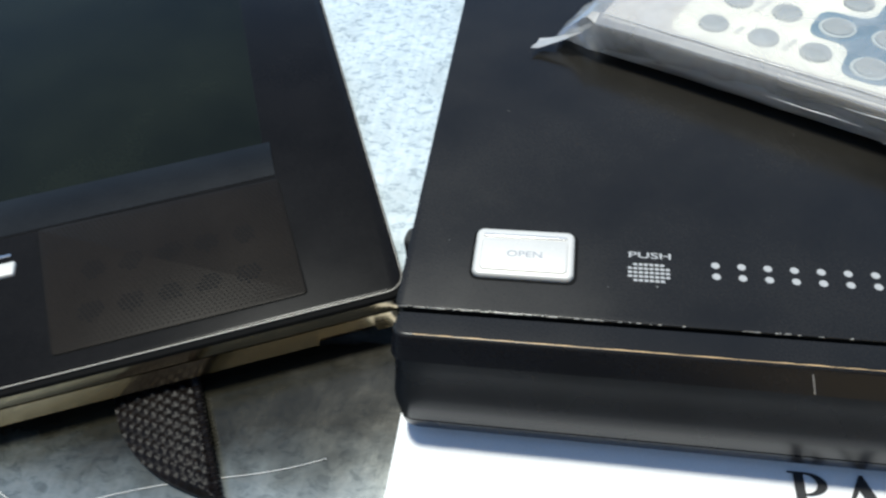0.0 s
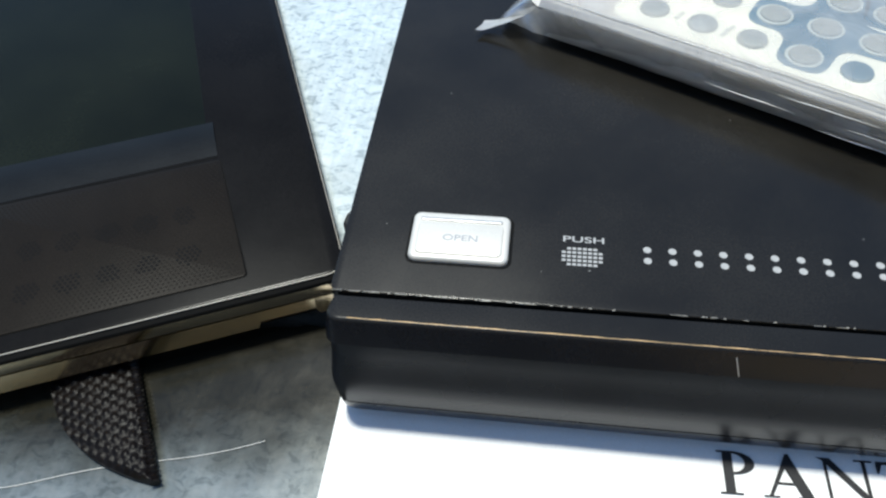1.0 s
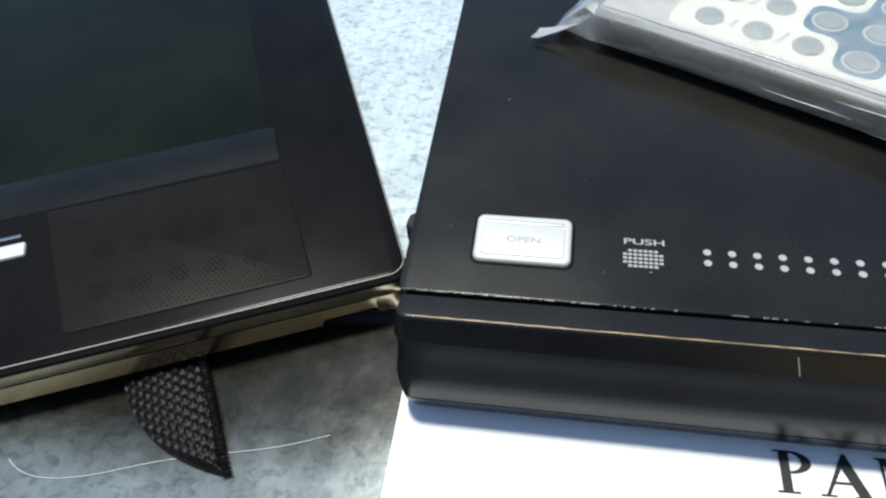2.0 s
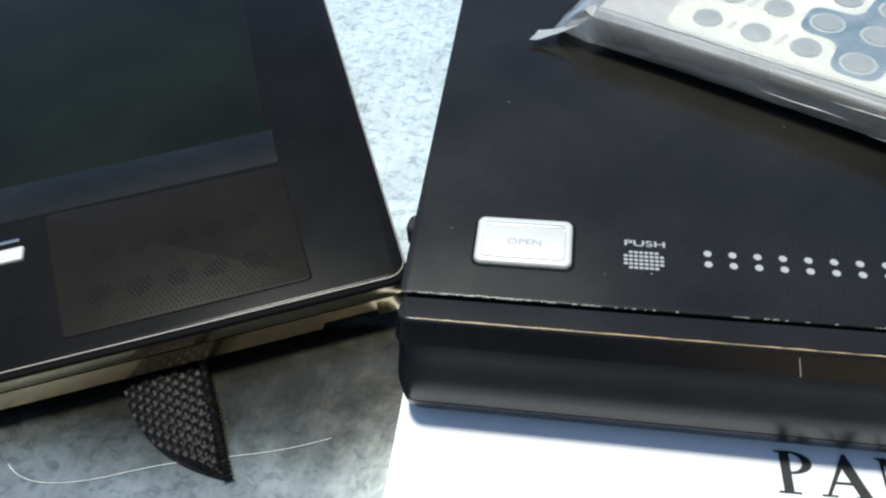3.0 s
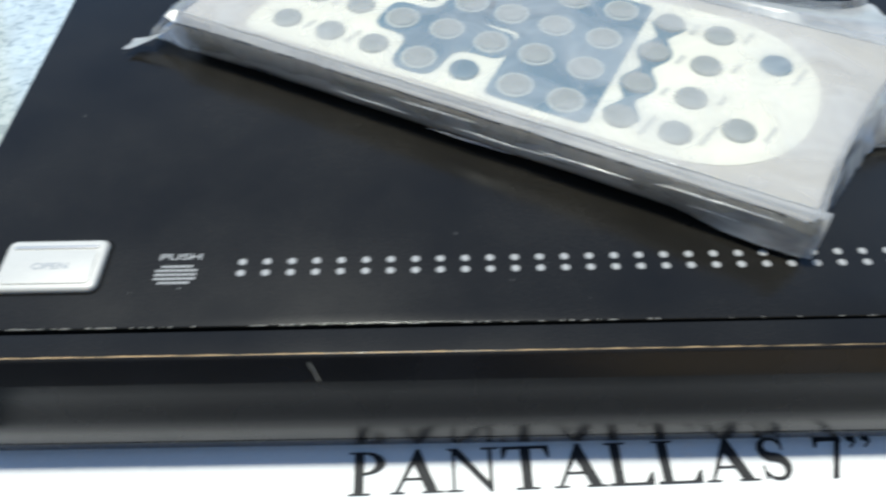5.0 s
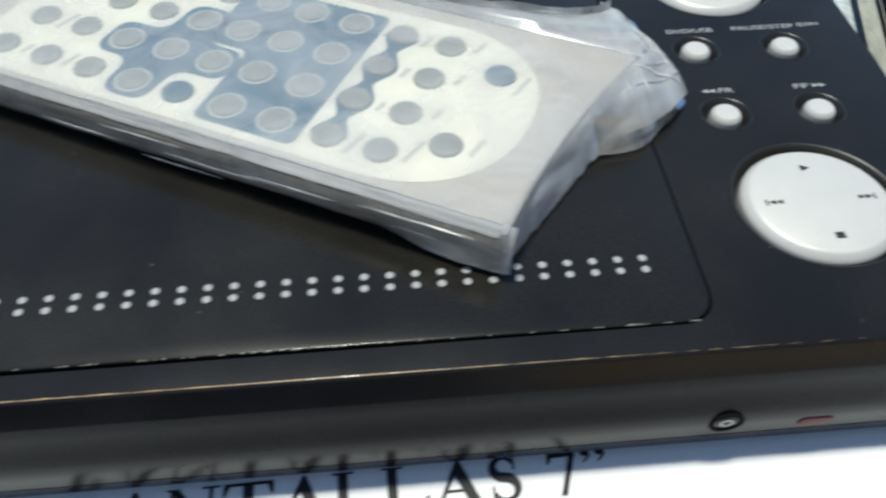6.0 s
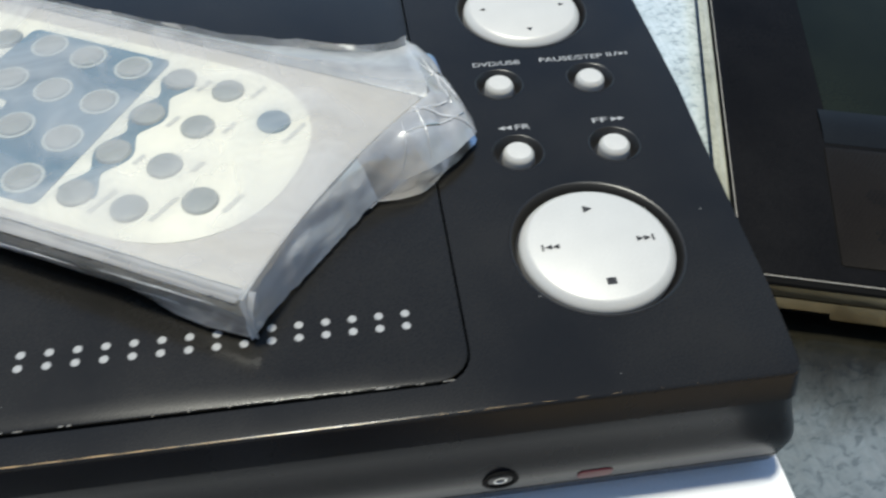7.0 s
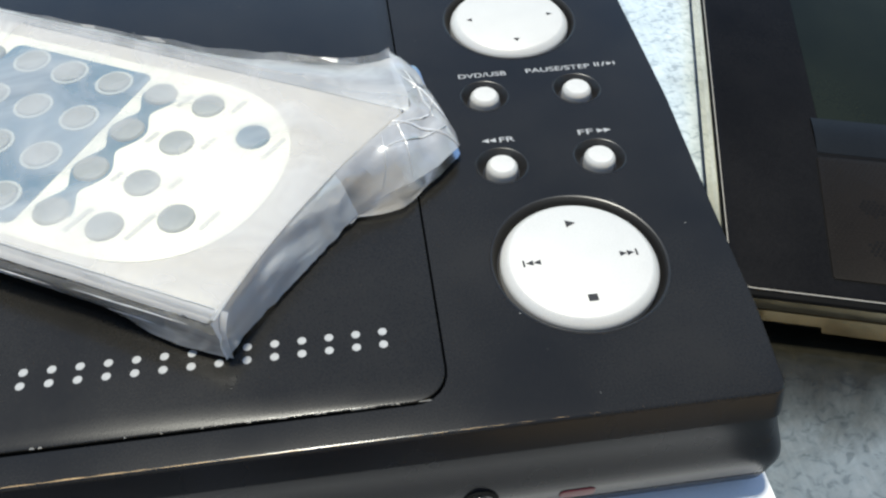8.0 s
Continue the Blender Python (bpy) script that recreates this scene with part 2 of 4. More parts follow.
def rounded(x0, y0, x1, y1, r, n=6):
    """Outline of a rounded rectangle, counter-clockwise; r: one radius or four (front-left, front-right, back-right, back-left)."""
    rs = r if isinstance(r, (tuple, list)) else (r,) * 4
    pts = []
    for (cx, cy, sx, sy), q, a0 in zip(((x0, y0, 1, 1), (x1, y0, -1, 1), (x1, y1, -1, -1), (x0, y1, 1, -1)), rs, (180, 270, 0, 90)):
        k = n if q > 1e-6 else 0
        for i in range(k + 1):
            a = radians(a0 + 90 * i / max(k, 1))
            pts.append((cx + sx * q + q * math.cos(a), cy + sy * q + q * math.sin(a)))
    return pts


def loft(sections, cap_low=True, cap_high=True, closed=True):
    """A skin through loops of equal length, each a list of (x, y, z)."""
    bm = bmesh.new()
    rows = [[bm.verts.new(p) for p in s] for s in sections]
    n = len(rows[0])
    for a, b in zip(rows, rows[1:]):
        for i in range(n if closed else n - 1):
            j = (i + 1) % n
            bm.faces.new((a[i], a[j], b[j], b[i]))
    if cap_low:
        bm.faces.new(rows[0][::-1])
    if cap_high:
        bm.faces.new(rows[-1])
    return bm


def inset_outline(pts, d):
    """Move an outline inward by d along its own normals."""
    n = len(pts)
    out = []
    for i in range(n):
        (ax, ay), (bx, by) = pts[i - 1], pts[(i + 1) % n]
        tx, ty = bx - ax, by - ay
        ln = math.hypot(tx, ty) or 1
        out.append((pts[i][0] - ty / ln * d, pts[i][1] + tx / ln * d))
    return out


def slab(outline, z0, z1, soft=0.0004, steps=3):
    """A plate with a rounded top edge and a small chamfer below."""
    secs = [[(x, y, z0) for x, y in outline], [(x, y, z1 - soft) for x, y in outline]]
    for i in range(1, steps + 1):
        a = radians(90 * i / steps)
        secs.append([(x, y, z1 - soft + soft * math.sin(a)) for x, y in inset_outline(outline, soft * (1 - math.cos(a)))])
    return loft(secs)


def smooth_outline(pts, r=0.0016, n=5):
    """Round every corner of an outline by radius r or less."""
    out = []
    for i, p in enumerate(pts):
        a, b = Vector(pts[i - 1]) - Vector(p), Vector(pts[(i + 1) % len(pts)]) - Vector(p)
        q = min(r, a.length * 0.45, b.length * 0.45)
        a, b = Vector(p) + a.normalized() * q, Vector(p) + b.normalized() * q
        for k in range(n + 1):
            t = k / n
            v = a * (1 - t) ** 2 + Vector(p) * 2 * t * (1 - t) + b * t * t
            out.append((v.x, v.y))
    return out


def lathe(profile, n=32, sx=1.0, sy=1.0):
    """A turned shape from (radius, height) pairs, bottom to top."""
    secs = [[(r * sx * math.cos(2 * math.pi * i / n), r * sy * math.sin(2 * math.pi * i / n), z) for i in range(n)] for r, z in profile]
    return loft(secs)


def flat(polys, z=0.0):
    bm = bmesh.new()
    for poly in polys:
        bm.faces.new([bm.verts.new((x, y, z)) for x, y in poly])
    return bm


def words(text, width, height, z=0.0, bold=0.0):
    """Lettering in the built-in font, fitted to width and height, centred on the origin."""
    cu = bpy.data.curves.new("lettering", "FONT")
    cu.body = text
    cu.offset = bold
    ob = new("lettering", cu)
    me = bpy.data.meshes.new_from_object(ob.evaluated_get(bpy.context.evaluated_depsgraph_get()))
    bpy.data.objects.remove(ob)
    bm = bmesh.new()
    bm.from_mesh(me)
    bpy.data.meshes.remove(me)
    xs, ys = [v.co.x for v in bm.verts], [v.co.y for v in bm.verts]
    x0, x1, y0, y1 = min(xs), max(xs), min(ys), max(ys)
    for v in bm.verts:
        v.co = Vector(((v.co.x - (x0 + x1) / 2) * width / (x1 - x0), (v.co.y - (y0 + y1) / 2) * height / (y1 - y0), z))
    return bm


# ---- ground, table, added pavement and wall ----
bm = bmesh.new()
bmesh.ops.create_grid(bm, x_segments=2, y_segments=2, size=400)
tagged(part("ground", bm, M_PAVING, at=pose(0, 0, -0.75)), "dark asphalt reaching to the horizon", "ground", kind="structure")
# Unseen tan slab, added so the player's front reflects something warm.
bm = slab(rounded(0.35, -2.98, 9, 6.0, 0.02, 3), -0.75, -0.62, 0.015)
tagged(part("pavement", bm, M_SLAB), "unseen tan slab added for warm reflections in the player", "pavement", kind="structure")
# Wall out of view behind the camera, added for warm reflections.
bm = slab(rounded(-7, -3.2, 9, -2.98, 0.0, 0), -0.75, 1.6, 0.01)
tagged(part("unseen_wall", bm, M_TAN), "unseen tan rendered wall added for warm reflections", "wall", kind="structure")

table = tagged(base("market_table", pose(0, 0, 0)), "galvanised sheet metal table top, stained and flecked, with a painted band of shade", "table")
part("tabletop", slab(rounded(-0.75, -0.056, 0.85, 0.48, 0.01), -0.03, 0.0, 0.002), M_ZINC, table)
for lx, ly in ((-0.7, -0.01), (0.8, -0.01), (-0.7, 0.43), (0.8, 0.43)):
    part("leg", slab(rounded(lx - 0.02, ly - 0.02, lx + 0.02, ly + 0.02, 0.004), -0.75 if lx < 0 else -0.62, -0.03, 0.001), M_LEG, table)

# ---- paper with the printed words ----
paper = tagged(base("paper_sheet", pose(0, 0, 0.0002)), "white printed sheet of paper lying under the player", "paper")
bm = bmesh.new()
NX, NY = 40, 56
grid = [[bm.verts.new((-0.0468 + 0.2036 * i / NX, -0.0335 + 0.2015 * j / NY, 0.00025 + 0.00012 * noise.noise((i * 0.3, j * 0.3, 3)))) for i in range(NX + 1)] for j in range(NY + 1)]
for j in range(NY):
    for i in range(NX):
        bm.faces.new((grid[j][i], grid[j][i + 1], grid[j + 1][i + 1], grid[j + 1][i]))
side = bmesh.ops.extrude_face_region(bm, geom=bm.faces[:])
for g in side["geom"]:
    if isinstance(g, bmesh.types.BMVert):
        g.co.z -= 0.0001
part("sheet", bm, M_PAPER, paper, smooth=60)


def box2(x0, y0, x1, y1):
    return [(x0, y0), (x1, y0), (x1, y1), (x0, y1)]


def band(outer, inner):
    return [[outer[i], outer[i + 1], inner[i + 1], inner[i]] for i in range(len(outer) - 1)]


def arc(cx, cy, rx, ry, a0, a1, n=14):
    return [(cx + rx * math.cos(radians(a0 + (a1 - a0) * i / n)), cy + ry * math.sin(radians(a0 + (a1 - a0) * i / n))) for i in range(n + 1)]


def foot(x0, x1, y=0.0, t=0.045):
    return box2(x0, y, x1, y + t)


def glyph(ch):
    """Bold roman capitals, cap height 1: polygons and advance."""
    if ch == "P":
        return [box2(0.11, 0, 0.29, 1), foot(0.01, 0.42), foot(0.01, 0.3, 0.955)] + band(arc(0.29, 0.73, 0.40, 0.27, 90, -90), arc(0.29, 0.73, 0.22, 0.215, 90, -90)), 0.78
    if ch == "A":
        return [[(0.09, 0.03), (0.16, 0.03), (0.53, 0.86), (0.50, 1.02), (0.49, 1.02)], [(0.49, 1.02), (0.40, 0.80), (0.68, 0.03), (0.90, 0.03), (0.55, 1.02)], box2(0.25, 0.30, 0.68, 0.36), foot(0, 0.28), foot(0.60, 1.0)], 1.02
    if ch == "N":
        return [box2(0.14, 0.03, 0.20, 0.95), box2(0.83, 0.03, 0.90, 0.98), [(0.02, 1), (0.27, 1), (0.90, 0.12), (0.90, -0.02), (0.84, -0.02), (0.14, 0.93)], foot(0.02, 0.34), foot(0.70, 1.03, 0.955)], 1.06
    if ch == "T":
        return [box2(0.38, 0, 0.57, 1), foot(0.25, 0.70), box2(0.03, 0.93, 0.92, 1), [(0.02, 0.72), (0.06, 0.72), (0.14, 0.94), (0.02, 0.94)], [(0.93, 0.72), (0.89, 0.72), (0.81, 0.94), (0.93, 0.94)]], 0.96
    if ch == "L":
        return [box2(0.11, 0, 0.29, 1), foot(0.01, 0.40, 0.955), box2(0.01, 0, 0.83, 0.06), [(0.86, 0.30), (0.82, 0.30), (0.66, 0.05), (0.84, 0.05)]], 0.90
    if ch == "S":
        mid, wide = [], []
        for i in range(25):
            s = i / 24
            a = radians(20 + 250 * s / 0.5) if s < 0.5 else radians(90 - 250 * (s - 0.5) / 0.5)
            if s < 0.5:
                mid.append((0.33 + 0.20 * math.cos(a), 0.74 + 0.22 * math.sin(a)))
            else:
                mid.append((0.33 + 0.22 * math.cos(a), 0.27 + 0.25 * math.sin(a)))
            wide.append(0.035 + 0.075 * math.exp(-((s - 0.5) / 0.22) ** 2))
        up, lo = [], []
        for i, (x, y) in enumerate(mid):
            (ax, ay), (bx, by) = mid[max(i - 1, 0)], mid[min(i + 1, 24)]
            ln = math.hypot(bx - ax, by - ay) or 1
            nx, ny = -(by - ay) / ln * wide[i], (bx - ax) / ln * wide[i]
            up.append((x + nx, y + ny))
            lo.append((x - nx, y - ny))
        return band(up, lo) + [box2(0.50, 0.68, 0.54, 0.98), box2(0.09, 0.02, 0.13, 0.34)], 0.76
    if ch == "7":
        return [box2(0.06, 0.84, 0.58, 0.98), [(0.46, 0.86), (0.58, 0.86), (0.58, 0.92), (0.30, -0.02), (0.18, -0.02)], [(0.02, 0.70), (0.06, 0.70), (0.14, 0.86), (0.06, 0.98)]], 0.64
    tail = []
    for dx in (0.08, 0.36):
        tail += [arc(dx + 0.08, 0.90, 0.09, 0.09, 0, 360, 12)[:-1], [(dx + 0.17, 0.90), (dx + 0.165, 0.80), (dx + 0.03, 0.66), (dx + 0.01, 0.69), (dx + 0.10, 0.80)]]
    return tail, 0.6


CAP = 0.0070
pen, pieces = 0.0, []
for ch in "PANTALLAS":
    polys, adv = glyph(ch)
    pieces.append((polys, pen))
    pen += adv
stretch = 0.0695 / (pen * CAP)
turn = radians(1.3)
for polys, off in pieces + [(glyph("7")[0], 0.0725 / CAP / stretch), (glyph("q")[0], 0.0775 / CAP / stretch)]:
    moved = [[(x * CAP * stretch, y * CAP) for x, y in q] for q in polys]
    bm = flat(moved)
    for k, f in enumerate(bm.faces):
        for v in f.verts:
            v.co.z = 0.000002 * k
    o = pose(0.0140, -0.0226, 0.00042) @ Matrix.Rotation(turn, 4, "Z") @ pose(off * CAP * stretch, 0, 0)
    part("printed_letter", bm, M_INK, paper, smooth=0, at=o)

# ---- portable disc player ----
TOP = 0.0270
player = tagged(base("disc_player", pose(0, 0, 0.0005)), "closed black portable disc player with silver buttons", "disc player")


TAPER = [(-0.018, -0.0037), (-0.013, -0.0034), (0.0, -0.0022), (0.018, -0.0015), (0.027, -0.0010), (0.045, 0.0), (0.075, 0.0004), (0.2, 0.0004)]


def side_shift(y):
    """The control side narrows towards the front in a gentle curve."""
    for (a, p), (b, q) in zip(TAPER, TAPER[1:]):
        if y <= b:
            return p + (q - p) * (y - a) / (b - a)
    return 0.0004


def narrowed(pts, share_of=1.0):
    """A rounded outline with n=7 whose right side follows the taper."""
    x1, y0, y1 = max(p[0] for p in pts), pts[15][1], pts[16][1]
    pts = pts[:16] + [(x1, y) for y in (0.0, 0.009, 0.018, 0.027, 0.036, 0.045, 0.06, 0.09)] + pts[16:]
    return [(x + (share_of * side_shift(y) if x > 0.1 else 0), y) for x, y in pts]


def shell(z, d, r=0.0028):
    k = 0.45 * d
    lean = max(0.0, min(1.0, (z - 0.010) / 0.0122))
    return [(x, y, z - 0.0005) for x, y in narrowed(rounded(-0.0462 + k, -0.0166 + d, 0.1562 - k, 0.141 - k, (r, r, 0.006, 0.006), 7), 0.1 + 0.9 * lean)]


levels = [(0.0018, 0.0034), (0.0022, 0.0022), (0.0030, 0.0012), (0.0042, 0.0007), (0.0066, 0.0004), (0.00665, 0.0010), (0.0070, 0.0010), (0.00705, 0.00035), (0.0090, 0.0002), (0.0104, 0.0001), (0.0114, 0.0001),
          (0.0124, 0.0002), (0.0134, 0.0004), (0.0146, 0.0007), (0.0160, 0.0010), (0.0175, 0.0013), (0.0190, 0.0015), (0.0205, 0.0017), (0.0224, 0.0020)]
part("lower_case", loft([shell(z, d) for z, d in levels]), M_BODY, player, "glossy black case with a rounded front")
for fx, fy in ((-0.034, -0.004), (0.144, -0.004), (-0.034, 0.128), (0.144, 0.128)):
    part("foot", lathe([(0.004, 0), (0.0042, 0.0004), (0.0042, 0.0018)], 20), M_RUBBER, player, at=pose(fx, fy, -0.0002))

knob = slab(smooth_outline([(-0.0480, 0.0085), (-0.0450, 0.0075), (-0.0450, 0.0125), (-0.0476, 0.0115)], 0.0009), 0.0165, 0.0205, 0.0008)
part("side_knob", knob, M_RUBBER, player, "small dark knob on the side")

# raised deck: the control side and the strip before the lid
x0, x1, y0, y1 = -0.0449, 0.1549, -0.0140, 0.1400
deck = narrowed(rounded(x0, y0, x1, y1, 0.0018, 7))
skirt = narrowed(rounded(-0.0456, -0.0153, 0.1556, 0.1404, 0.0022, 7))
inner = [(0.1087, y1 - 0.0005)] + [(0.1087, -0.0048)] + [(0.1087 - 0.0047 + 0.0047 * math.cos(radians(-a)), -0.00485 + 0.0047 * math.sin(radians(-a))) for a in range(15, 91, 15)] + [(x0 + 0.0004, -0.0100)]
bm = bmesh.new()
low = [bm.verts.new((x, y, 0.0217)) for x, y in skirt[:32] + inner]
high = [bm.verts.new((x, y, TOP - 0.0007)) for x, y in deck[:32] + inner]
n = len(low)
for i in range(n):
    j = (i + 1) % n
    bm.faces.new((low[i], low[j], high[j], high[i]))
bm.faces.new(high)
bm.faces.new(low[::-1])
bm.normal_update()
bm.edges.ensure_lookup_table()
rim = [e for e in bm.edges if all(v in high for v in e.verts) and max(v.co.y for v in e.verts) < -0.0099]
rim += [e for e in bm.edges if all(v in high for v in e.verts) and min(v.co.x for v in e.verts) > 0.145]
bmesh.ops.bevel(bm, geom=list(set(rim)), offset=0.0005, segments=3, profile=0.6, affect="EDGES", clamp_overlap=True)
# round wells for the pads and buttons
top_face = max((f for f in bm.faces if f.normal.z > 0.99), key=lambda f: f.calc_area())
edge_loop = list(top_face.edges)
bmesh.ops.delete(bm, geom=[top_face], context="FACES_ONLY")
for hx, hy, hr, hn in ((0.1303, 0.0108, 0.0130, 64), (0.1318, 0.0729, 0.0130, 64), (0.1230, 0.0499, 0.0043, 36), (0.1397, 0.0498, 0.0043, 36), (0.1228, 0.0319, 0.0043, 36), (0.1391, 0.0319, 0.0043, 36)):
    ring = [bm.verts.new((hx + hr * math.cos(2 * math.pi * i / hn), hy + hr * math.sin(2 * math.pi * i / hn), TOP - 0.0007)) for i in range(hn)]
    edge_loop += [bm.edges.new((ring[i - 1], ring[i])) for i in range(hn)]
bmesh.ops.triangle_fill(bm, use_beauty=True, use_dissolve=False, edges=edge_loop, normal=(0, 0, 1))
deck_ob = part("control_deck", bm, M_LID, player, "satin black top deck beside the lid")
deck_ob.data.materials.append(M_BODY)
for f in deck_ob.data.polygons:
    if f.normal.z < 0.45:
        f.material_index = 1

# Gold strip paints the warm glint of the rounded front edge.
bm = bmesh.new()
worn = random.Random(9)
prev = None
for i in range(121):
    x = -0.0418 + 0.180 * i / 120
    w = 0.00021 * (1 - 0.5 * (i / 120) ** 2) * worn.uniform(0.75, 1.15) + 0.00004
    row = [bm.verts.new((x, -0.01384 - w, TOP - 0.00088 - w)), bm.verts.new((x, -0.01384 + w, TOP - 0.00088 + w))]
    if prev:
        bm.faces.new((prev[0], row[0], row[1], prev[1]))
    prev = row
part("edge_glint_wear", bm, M_GLINT, player, "warm glint along the front edge, laid on in colour", smooth=0)

# lid
lid_out = rounded(-0.0452, -0.0092, 0.1084, 0.1372, (0.0012, 0.0046, 0.0046, 0.0012), 7)
lid = part("lid", slab(lid_out, 0.0219, TOP - 0.0005, 0.00022, 3), M_LID, player, "satin black lid with grey printed dots")
LZ = TOP - 0.0005 + 0.00004

chips = random.Random(5)
bm = bmesh.new()
for i in range(110):
    cx = -0.0445 + 0.150 * chips.random() ** 2.2
    ln, dp = chips.uniform(0.0002, 0.0006) + 0.0014 * chips.random() ** 4, chips.uniform(0.00004, 0.00014)
    pts = [(cx - ln / 2, -0.00918), (cx + ln / 2, -0.00918), (cx + ln * 0.3, -0.00918 + dp), (cx - ln * 0.25, -0.00918 + dp * 0.8)]
    vs = [bm.verts.new((x, y, LZ - 0.00018 + (y + 0.0092) * 1.6)) for x, y in pts]
    bm.faces.new(vs)
tagged(part("edge_glint_wear", bm, M_CHIP, lid, "pale chips along the worn front edge", smooth=0), kind="stuff")

PITCH = 0.0036
dot_me = finish("printed_dot", lathe([(0.00060, 0), (0.00058, 0.00003)], 14), M_PRINT, 0)
for k in range(29):
    for y in (0.0, 0.00205):
        share("printed_dot", dot_me, lid, pose(k * PITCH, y, LZ - 0.00003))
part("push_word", words("PUSH", 0.0060, 0.00115, bold=0.01), M_PRINT, lid, smooth=0, at=pose(-0.0092, 0.0032, LZ))
bm = bmesh.new()
for j in range(5):
    n = 8 if 0 < j < 4 else 6
    for i in range(n):
        cx, cy = (i - (n - 1) / 2) * 0.00076, (j - 2) * 0.00074
        a = 0.00026
        bm.faces.new([bm.verts.new((cx + u * a * 1.1, cy + v * a * 0.85, 0)) for u, v in ((-1, -1), (1, -1), (1, 1), (-1, 1))])
part("push_mark", bm, M_PRINT, lid, "grey printed grid of small squares", smooth=0, at=pose(-0.0094, -0.00010, LZ))

# opening key
key = part("open_key", slab(rounded(-0.0074, -0.0046, 0.0074, 0.0046, 0.0012, 6), -0.0006, 0.0009, 0.0006, 4), M_SILVER, lid, "silver push key", at=pose(-0.0275, 0.0016, LZ))
part("key_recess", slab(rounded(-0.0078, -0.0050, 0.0079, 0.0050, 0.0015, 6), -0.0003, 0.00004, 0.00002, 2), M_GAP, lid, "dark gap round the key", at=pose(-0.0275, 0.0016, LZ))
part("key_panel", slab(rounded(-0.0064, -0.0037, 0.0064, 0.0024, 0.0008, 5), 0.0007, 0.00112, 0.00018, 3), M_SILVER, key, "raised middle of the key")
part("key_groove", slab(rounded(-0.0062, 0.0027, 0.0062, 0.0033, 0.00025, 3), 0.0008, 0.00112, 0.00014, 3), M_RIM, key, "raised bar")
part("key_word", words("OPEN", 0.0052, 0.0012, bold=0.014), M_RIM, key, "raised letters", smooth=0, at=pose(0.0001, -0.0006, 0.00116))

# scratch on the front
part("scratch", flat([box2(-0.00007, -0.0018, 0.00007, 0.0018)]), M_CHIP, player, smooth=0, at=pose(0.0116, -0.01483, 0.0236, 74.5, 0, 0) @ pose(0, 0, 0, 0, 0, 16))


def tri_mark(x, y, s, right=True):
    d = s if right else -s
    return [(x - d * 0.5, y - s * 0.45), (x + d * 0.5, y), (x - d * 0.5, y + s * 0.45)][:: 1 if right else -1]


def well(profile, n):
    """A dished ring, open above and below, from (radius, height) pairs."""
    return loft([[(r * math.cos(2 * math.pi * i / n), r * math.sin(2 * math.pi * i / n), z) for i in range(n)] for r, z in profile[::-1]], False, False)


def disc_pad(cx, cy, marks):
    pad = part("round_pad", lathe([(0.0116, -0.0023), (0.0116, -0.0008), (0.01155, -0.0005), (0.0113, -0.0001), (0.0107, 0.0005), (0.0104, 0.0007), (0.0102, 0.00076), (0.0001, 0.0008)], 72), M_SILVER, player, "silver round pad with black symbols", at=pose(cx, cy, TOP - 0.0007))
    part("pad_well", well([(0.0131, 0.00002), (0.01295, 0.00018), (0.01275, 0.0001), (0.0125, -0.0005), (0.0122, -0.0014), (0.0119, -0.0022), (0.0112, -0.0023)], 72), M_WELL, player, "glossy black dished well", at=pose(cx, cy + 0.0003, TOP - 0.0007))
    for polys in marks:
        part("pad_symbol", flat(polys, 0.00083), M_INK, pad, smooth=0)


play = [[(-0.0006, 0.0061), (0.0009, 0.0068), (-0.0006, 0.0075)]]
stop = [box2(-0.0007, -0.0078, 0.0007, -0.0066)]
fwd = [tri_mark(0.0064, 0, 0.0011), tri_mark(0.0075, 0, 0.0011), box2(0.0082, -0.0006, 0.0085, 0.0006)]
rew = [tri_mark(-0.0064, 0, 0.0011, False), tri_mark(-0.0075, 0, 0.0011, False), box2(-0.0085, -0.0006, -0.0082, 0.0006)]
disc_pad(0.1303, 0.0105, [play, stop, fwd, rew])
disc_pad(0.1318, 0.0726, [[tri_mark(0.0080, 0, 0.0011)], [tri_mark(-0.0080, 0, 0.0011, False)], [[(-0.0006, -0.0072), (0, -0.0082), (0.0006, -0.0072)]], [[(-0.0006, 0.0072), (0.0006, 0.0072), (0, 0.0082)]]])

for bx, by, text, w, tx, ty in ((0.1230, 0.0497, "DVD/USB", 0.0088, 0.1236, 0.0560), (0.1397, 0.0496, "PAUSE/STEP", 0.0120, 0.1377, 0.0560), (0.1228, 0.0317, "FR", 0.0026, 0.1248, 0.0381), (0.1391, 0.0317, "FF", 0.0026, 0.1383, 0.0381)):
    b = part("small_button", lathe([(0.0026, -0.0018), (0.0026, -0.0003), (0.0025, 0.0001), (0.0022, 0.0005), (0.0020, 0.00068), (0.0001, 0.00075)], 32), M_SILVER, player, "small round silver button", at=pose(bx, by, TOP - 0.0007))
    part("button_well", well([(0.00435, 0.00002), (0.0042, 0.00015), (0.0041, 0.0001), (0.0038, -0.0004), (0.0033, -0.0012), (0.0030, -0.0017), (0.0022, -0.0018)], 36), M_WELL, player, "black dished well", at=pose(bx, by + 0.0002, TOP - 0.0007))
    part("button_word", words(text, w, 0.00125, bold=0.008), M_PRINT, player, smooth=0, at=pose(tx, ty, TOP - 0.0007 + 0.00003))
SZ = TOP - 0.0007 + 0.00003
